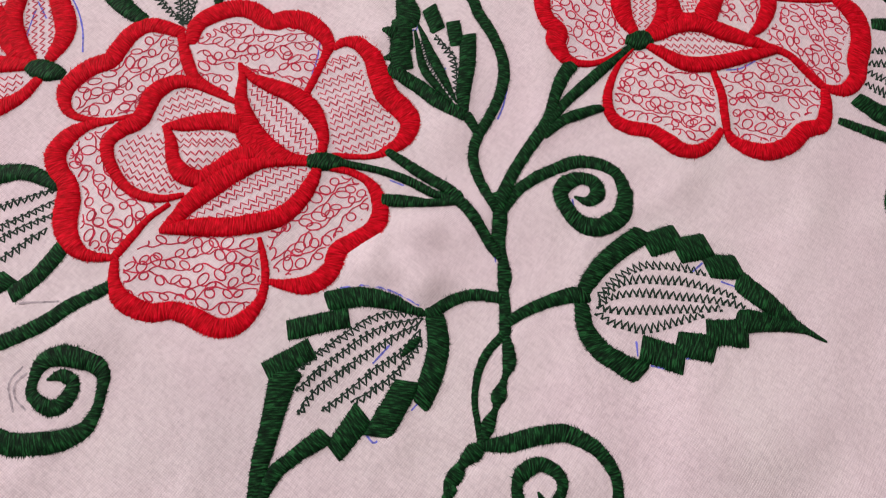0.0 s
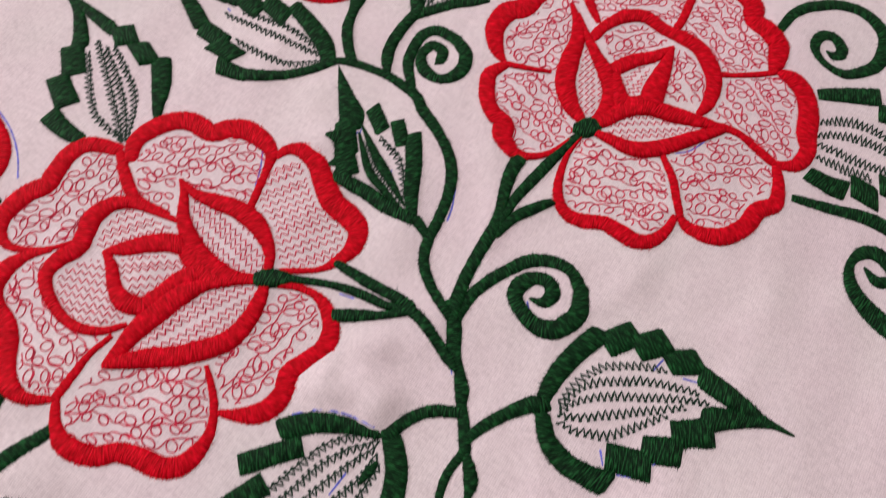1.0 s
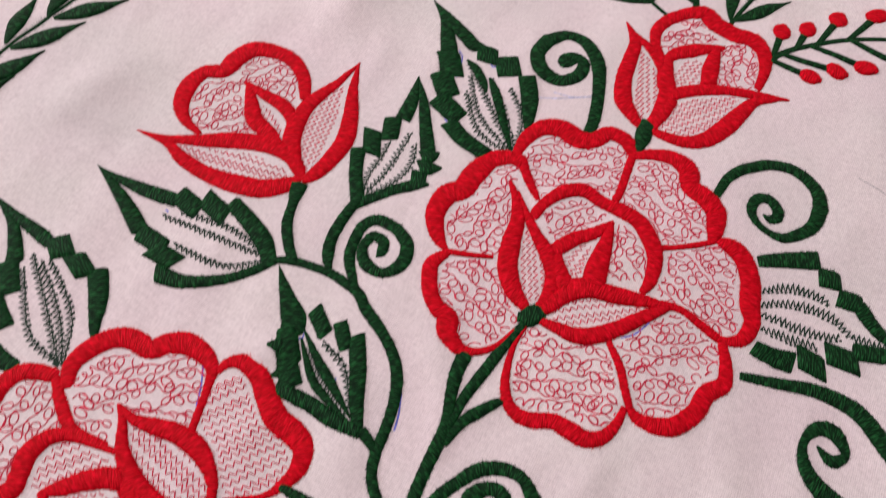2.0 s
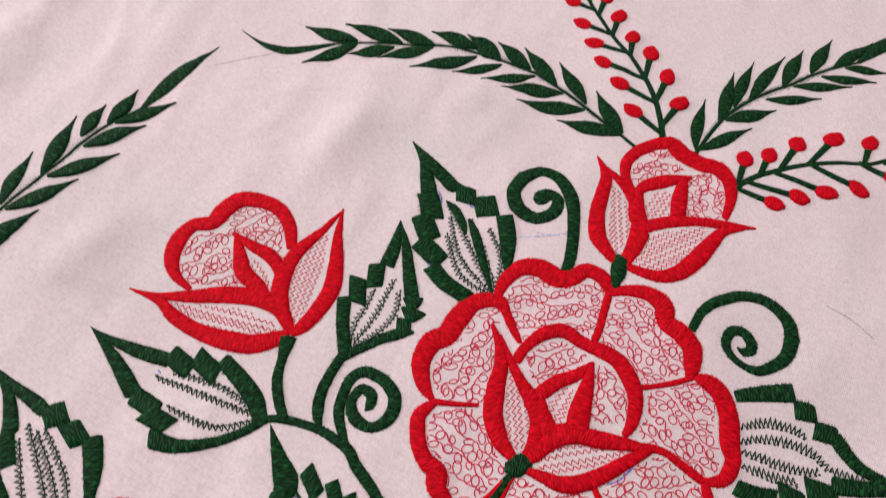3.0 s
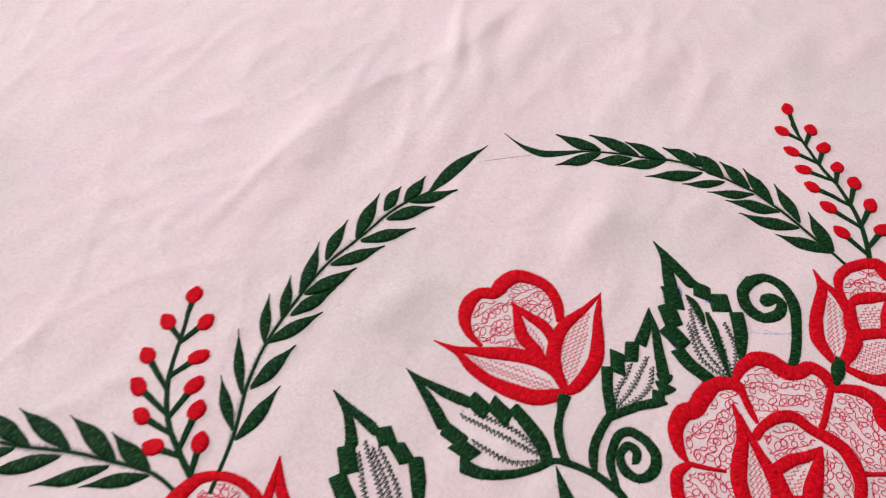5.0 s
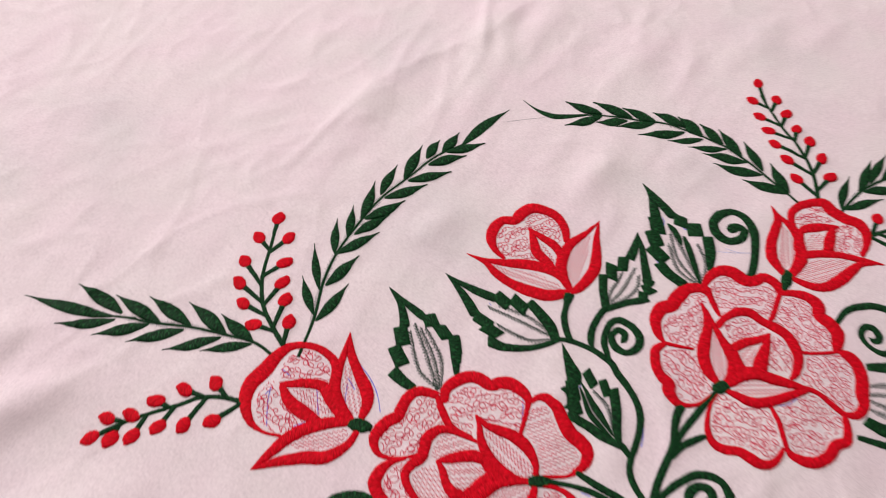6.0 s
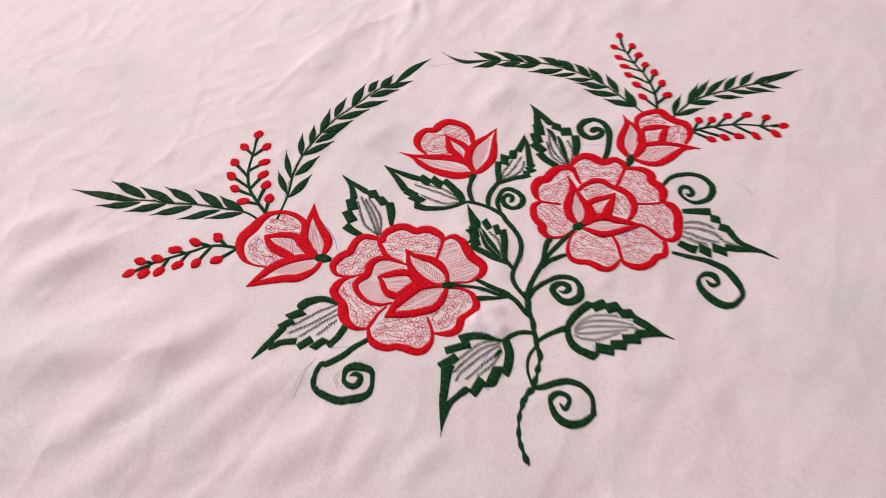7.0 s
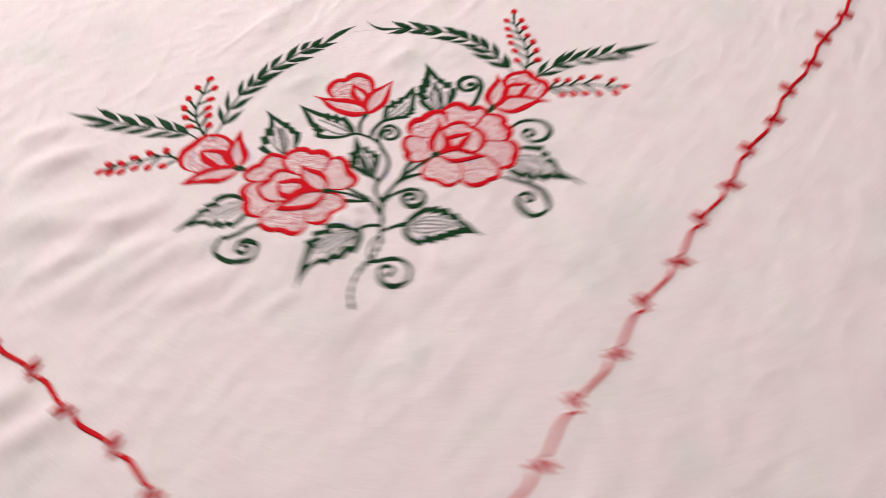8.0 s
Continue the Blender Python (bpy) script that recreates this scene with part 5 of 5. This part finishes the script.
tendril(GREEN, [(95.3, 89.4, 3.1), (104.1, 91.3, 5.5), (112.8, 94.6, 5.8), (121.6, 96.5, 5.6), (129.9, 93.9, 4.7), (136, 88.7, 4), (138.8, 82.3, 3.3), (138.5, 70.7, 4), (129.7, 63.7, 5.8), (119.5, 62.2, 6.2), (111.7, 67.9, 5.4), (107.7, 78.4, 3.4), (109.2, 83.1, 5), (114.3, 86.1, 4.4), (119.8, 84.1, 3.9), (121.3, 79.6, 3.2), (118.2, 73.6, 3.6), (114.3, 77.9, 0.9)])

thing("embroidered_tendril", "dark green satin-stitched tendril curled under the small bud", "embroidered tendril", "tendrils")
tendril(GREEN, [(73.5, 260.1, 3.2), (71.8, 265.2, 3.2), (69.7, 275, 4.4), (71.2, 283.4, 4.5), (74.9, 290.6, 4.6), (81.2, 292.8, 5.1), (88.5, 288.7, 4.9), (92.7, 281.1, 5.4), (90.5, 272.8, 5.3), (83.1, 268.9, 4.2), (76.5, 272.8, 5.2), (74.6, 279.6, 3.9), (78.6, 285.2, 4.5), (83, 282.8, 4.4), (82.4, 278, 3.9), (80.4, 275.9, 0.7)])

thing("embroidered_tendril", "dark green satin-stitched tendril curled standing above the rose", "embroidered tendril", "tendrils")
tendril(GREEN, [(173.2, 339.3, 4.8), (176.8, 349, 5.5), (180.3, 364.9, 5.8), (181.1, 380, 6.9), (176.6, 392.4, 6.3), (168.2, 397, 5.8), (158.7, 393.1, 7.1), (153.1, 384.6, 7), (154.7, 374.3, 7.8), (162.7, 368.9, 6.7), (171.3, 371.9, 6.6), (174.4, 378.5, 5.5), (170.6, 382.8, 5.6), (166, 382, 5.6), (165.9, 378.9, 4.9), (171, 379.7, 2)])

thing("embroidered_tendril", "dark green satin-stitched tendril curled growing from the rose", "embroidered tendril", "tendrils")
tendril(GREEN, [(225.3, 307.6, 3.4), (231, 315.2, 4.2), (237.4, 319.8, 4.8), (244.3, 322.2, 5), (252.5, 323.7, 5.2), (261.5, 321.6, 5.4), (267.9, 316, 5.8), (270.9, 309.1, 6.2), (270.2, 302, 6.2), (265.6, 294.3, 5.8), (258.9, 290.1, 5), (250.7, 288, 4.2), (244.2, 291.1, 3.2), (240, 296.3, 3.6), (239.6, 301.6, 4.4), (243.1, 306.2, 4.6), (248.1, 306.3, 4.8), (251, 301.8, 5), (250.1, 297.5, 4.6), (246.7, 296.6, 3.6), (244.3, 298.8, 1)])

thing("embroidered_tendril", "dark green satin-stitched tendril curled under the outer leaf", "embroidered tendril", "tendrils")
tendril(GREEN, [(222.3, 228.5, 3.3), (237.3, 226.2, 4.6), (252.1, 223.5, 5.9), (265.4, 216.4, 7.1), (272.1, 204.1, 7.1), (274.2, 188.8, 4.2), (265.3, 177.6, 4.9), (255.5, 175.8, 8.4), (245.6, 183.8, 8.4), (239.5, 193.4, 6.2), (240.7, 203.4, 3.1), (247.9, 209.1, 5.3), (255, 207.4, 6.9), (256.7, 200, 3.1), (250.2, 197.6, 5), (246.5, 202.7, 1.2)])

thing("leaf_spray", "dark green embroidered leaf spray arching over the small bud", "leaf spray", "leaf sprays")
sprig([(220.9, 409.4), (214, 418.7), (197.5, 437.8), (184.6, 452.8), (171.7, 464.8), (154.5, 473.6), (141.4, 482.3), (118.6, 485.8), (95.6, 487.6), (74.6, 489.8), (58, 488.7)], [(62, 489, 1.8), (54, 487, 3.2), (46, 485.2, 4.8), (36, 484, 6), (27, 486, 4.6), (20, 490, 2.4), (14, 495, 1), (9, 499.6, 0.5)], [(214.1, 419.1, 180.6, 430.4, 9.4), (197.2, 436.5, 160.1, 444.7, 9.2), (187, 448.4, 153.1, 455, 9), (173.3, 461.6, 142.1, 460.3, 6.6), (155.2, 470.3, 126.6, 466.3, 6.6), (142, 478, 103.2, 469.9, 8.6), (117.4, 484.3, 85.1, 477.3, 8.7), (95.4, 485.2, 68.8, 480, 8.8), (74.6, 488.3, 43.7, 473.9, 8.5)], [(214.2, 419.9, 204.8, 450, 8.6), (198, 440.4, 187.6, 472.2, 7.9), (183.8, 454.1, 169.2, 484, 9.2), (170.9, 467, 154.4, 488.9, 9.2), (154.5, 473, 137.3, 495.3, 11.6), (141.6, 483.7, 116.7, 497, 10.2), (118.6, 485.2, 91.4, 500.5, 9.1), (100, 487.9, 67.2, 504.5, 9.6), (74.6, 490.4, 44.2, 503, 9.1)])

thing("leaf_spray", "dark green embroidered leaf spray curving up beside the berries", "leaf spray", "leaf sprays")
sprig([(-125.4, 244.4), (-123.3, 258.9), (-121.8, 271.8), (-122.3, 292.2), (-117.2, 326.3), (-105.1, 357.2), (-92.5, 383), (-77.3, 402.1), (-63.5, 420.7), (-50.5, 433.8), (-36.7, 444.2)], (-38.9, 441.5, -3.2, 486.6, 9.5), [(-122.5, 274.1, -137.1, 304.1, 6), (-122.6, 293.2, -134.9, 332.4, 5.5), (-118.4, 324.6, -122.9, 356.8, 6), (-112, 340, -113.2, 370.3, 6.2), (-105.1, 357.2, -101.2, 396.5, 7.5), (-94.8, 382.9, -86.9, 414.8, 7.5), (-79.4, 400.5, -69.8, 437.4, 8.6), (-65.1, 423.6, -56.6, 445.3, 8.1), (-53.3, 432.1, -41.8, 455.4, 8.3)], [(-120.7, 269.3, -104, 301, 7.8), (-119.8, 297.5, -101, 325.5, 8.3), (-117.9, 325.1, -90.2, 348, 8), (-108.1, 343.4, -85.4, 364.7, 7.9), (-103, 357.9, -75.7, 379.8, 9.1), (-92, 380.3, -61, 397.3, 8.6), (-76.8, 399.3, -44, 412.8, 8.4), (-63, 417.7, -34, 431, 8.8), (-50.3, 432.3, -20.3, 445.2, 8)])

thing("leaf_spray", "dark green embroidered leaf spray reaching out sideways from the bud", "leaf spray", "leaf sprays")
sprig([(-143.3, 242.6), (-157.3, 250), (-176.7, 253.5), (-200.4, 256.5), (-225.5, 257), (-249.2, 259.2), (-257.6, 259.2)], (-253.2, 258.7, -319, 267.5, 8.2), [(-157, 248.6, -189.7, 239.8, 7.1), (-178.3, 251.5, -213.9, 238.4, 7.6), (-203.9, 254.1, -239.4, 241.4, 8.2), (-228.3, 256, -262.8, 243.6, 7.9), (-251.5, 256.8, -289.3, 248.3, 7.4)], [(-157.3, 250, -183.5, 268.1, 8.6), (-175.6, 253, -207.9, 275.2, 9.1), (-200.5, 257.1, -235.5, 276.4, 8.6), (-221.4, 257.2, -258.4, 275, 8.8), (-248.8, 261.2, -286.4, 280.6, 9.1)])

thing("leaf_spray", "dark green embroidered leaf spray rising from the crowned bud", "leaf spray", "leaf sprays")
sprig([(249.1, 404.7), (251.5, 407.8), (266.3, 425.3), (279, 435.6), (288.7, 442.2), (299.2, 447.4), (311.9, 452), (330.7, 460.8), (345.4, 466.3), (362, 470.2)], (359.2, 469.1, 405.6, 497.3, 8), [(251.1, 408.4, 264.3, 443.8, 6.5), (267.9, 427.3, 285.9, 463.1, 7.4), (278.9, 437, 299.7, 471.6, 6.6), (288.7, 442.2, 319.1, 475.5, 7.3), (311, 452.7, 331.6, 480.5, 8), (329.9, 461.6, 351.4, 488.5, 7.7), (343.7, 464.8, 375.1, 485.6, 7)], [(252.3, 409, 284.9, 422.6, 7), (271.3, 427.8, 301.9, 435.1, 8.3), (297.9, 443.3, 330, 442.8, 6.1), (316.5, 452.5, 349.8, 450.6, 6.4), (335, 459.9, 365.2, 453.7, 6.4), (351.1, 466.1, 374.4, 460.8, 6.2)])

thing("berry_spray", "green sprig with paired red embroidered berries", "berry spray", "berry sprays")
berries([(234.8, 414.5), (236.7, 435.8), (234.7, 456), (227.7, 478.5), (220.5, 494.5), (216.3, 509.2), (210.8, 528.6)], (210.7, 545.5), [(202.5, 522.7), (205.4, 503.7), (209.7, 486.9), (212.1, 471.8), (218.9, 455.3), (222.7, 435.6)], [(222.9, 525.6), (227.9, 508.8), (232.7, 490.8), (241, 478), (246.5, 459.5), (249.1, 440.3)], 0.92)

thing("berry_spray", "green sprig with red embroidered berries lying along the cloth", "berry spray", "berry sprays")
berries([(265.3, 384.5), (276.6, 390.5), (290.3, 394.7), (308.6, 398), (327.6, 398.4), (346, 396.9), (354.3, 400.3)], (360.3, 399), [(275.5, 402.3), (289.5, 404.8), (306.6, 411.4), (326.7, 413.7), (345.5, 410.6)], [(282.8, 374.4), (296.3, 377.6), (311.1, 379.8), (328.2, 381.3), (349.1, 386.4)], 0.92)

thing("berry_spray", "upright green sprig with eleven red embroidered berries", "berry spray", "berry sprays")
berries([(-137.6, 250.2), (-147.2, 261.9), (-157.2, 276.8), (-162.4, 291), (-164.8, 306.5), (-164.3, 318.8), (-165.5, 334.5), (-165.6, 345)], (-165.3, 351.6), [(-175.1, 333.1), (-179.5, 311.7), (-178.4, 293.7), (-171.6, 278.1), (-160.2, 262.5)], [(-154.1, 335.2), (-151.8, 313.5), (-149.4, 297), (-143.9, 283.4), (-137.4, 266.7)], 0.92)

thing("berry_spray", "low green sprig with red embroidered berries spreading sideways", "berry spray", "berry sprays")
berries([(-152.4, 209), (-162, 210.3), (-174.3, 210.8), (-184.7, 205.9), (-197.2, 200.2), (-212.5, 193.2), (-220.5, 187.9), (-227.9, 182.7)], (-236, 176.9), [(-224.4, 177.6), (-212.5, 180.6), (-199, 188), (-184, 190.6), (-167.9, 195.2)], [(-230.6, 189.7), (-217.4, 193.5), (-205.6, 204), (-190.5, 213), (-172.5, 219.2)], 0.92)

thing("pen_tracing", "faint blue pen lines of the traced pattern", "pen tracing", "")
pen_line(PEN, [(-88, 244.2), (-77.8, 233.5), (-71.4, 222.7), (-67.9, 211.9)])
pen_line(PEN, [(-91.2, 228.1), (-90.8, 220.5), (-90, 212.4)])
pen_line(PEN, [(-109.3, 222.3), (-105.1, 206)])
pen_line(PEN, [(-137.7, 219.9), (-137.3, 209.8), (-134.3, 195.6)])
pen_line(PEN, [(-140.1, 215.1), (-137.5, 219.2)])
pen_line(PEN, [(-86, 224.9), (-91.6, 232)])
pen_line(PEN, [(-133.8, 233.1), (-127.3, 228.8)])
pen_line(PEN, [(-112, 200.6), (-118.1, 197.4)])
pen_line(PEN, [(18.2, 231), (18.6, 223.2), (18.1, 215.4)])
pen_line(PEN, [(91.6, 220.7), (90.8, 213), (89.3, 207.1)])
pen_line(PEN, [(43.1, 134.2), (52, 136.1), (61.7, 135), (70.2, 131.7)])
pen_line(PEN, [(162.5, 157), (166.1, 160.9)])
pen_line(PEN, [(172.4, 154.9), (179.3, 153.3)])
pen_line(PEN, [(151.5, 163.7), (153.1, 162.9)])
pen_line(PEN, [(143.4, 129.6), (144.1, 124.5)])
pen_line(PEN, [(148.3, 122), (153.9, 121.5)])
pen_line(PEN, [(159.9, 125.7), (165.2, 127.4)])
pen_line(PEN, [(58, 110.4), (62.5, 117.2)])
pen_line(PEN, [(72.4, 97.3), (74.5, 100.4)])
pen_line(PEN, [(59.5, 88.2), (62, 86), (63.3, 86.7)])
pen_line(PEN, [(54.4, 244.1), (53.7, 240.8)])
pen_line(PEN, [(119, 178.3), (119.9, 173.9), (121.5, 170.4)])
pen_line(PEN, [(93.2, 156), (94.1, 150.9)])
pen_line(PEN, [(92.4, 160.1), (93.2, 158.5)])
pen_line(PEN, [(53.5, 176.4), (58.8, 175)])
pen_line(PEN, [(115.6, 386.1), (117, 380.9), (113.9, 369.3)])
pen_line(PEN, [(129.2, 380.4), (131.7, 375.9), (134.3, 379.5)])
pen_line(PEN, [(164.9, 394.7), (168.1, 396.3), (170.9, 394.8)])
pen_line(PEN, [(-6.9, 297.1), (-5.5, 295.7)])
pen_line(PEN, [(108.2, 345.8), (109.4, 343.4)])
pen_line(PEN, [(175.8, 242.5), (181.5, 244.3), (187.6, 248.8)])
pen_line(PEN, [(53.1, 241.9), (51.6, 239.4)])
pen_line(PEN, [(67.4, 226.2), (66.6, 223.8)])
pen_line(FAINT_PEN, [(150.6, 358.5), (166.1, 358.3), (182.7, 360.5)])
pen_line(FAINT_PEN, [(158.9, 361.9), (167.1, 359), (175.7, 359.3)])

thing("pencil_tracing", "thin grey pencil guide lines and a loose thread on the cloth", "pencil tracing", "")
pen_line(PENCIL, [(-4, 473.1), (8.5, 476.7), (26.5, 481.3)])
pen_line(PENCIL, [(-50, 94.9), (-52.5, 89.1), (-48.8, 80.9)])
pen_line(PENCIL, [(-82.4, 74.5), (-78.7, 88.6), (-71.6, 101.9)])
pen_line(PENCIL, [(-58, 114.4), (-52.5, 115.6), (-45.4, 116.8)])
pen_line(PENCIL, [(-48.2, 93.1), (-50.6, 89.5), (-49.5, 85.3), (-45.2, 82)])
# a loose thread end, drawn as a stroke in the pencil material
pen_line(PENCIL, [(73.4, 180.3), (73.1, 178), (74.9, 174.7)])
pen_line(PENCIL, [(290.8, 317.5), (299.7, 310.3), (307.2, 300.4)])
pen_line(PENCIL, [(-68.4, 106.1), (-75.4, 91), (-80.4, 70.5)])
border("red satin-stitched border of dashes and zigzags along the sheet", (180.9, -270.9), (0.4877, 0.8730), 65.5, 17, 3.4, 12.0)
border("red satin-stitched border of dashes and zigzags across the sheet", (178.9, -283.1), (-0.8689, 0.4950), 60.6, 14, 4.2, 10.0)
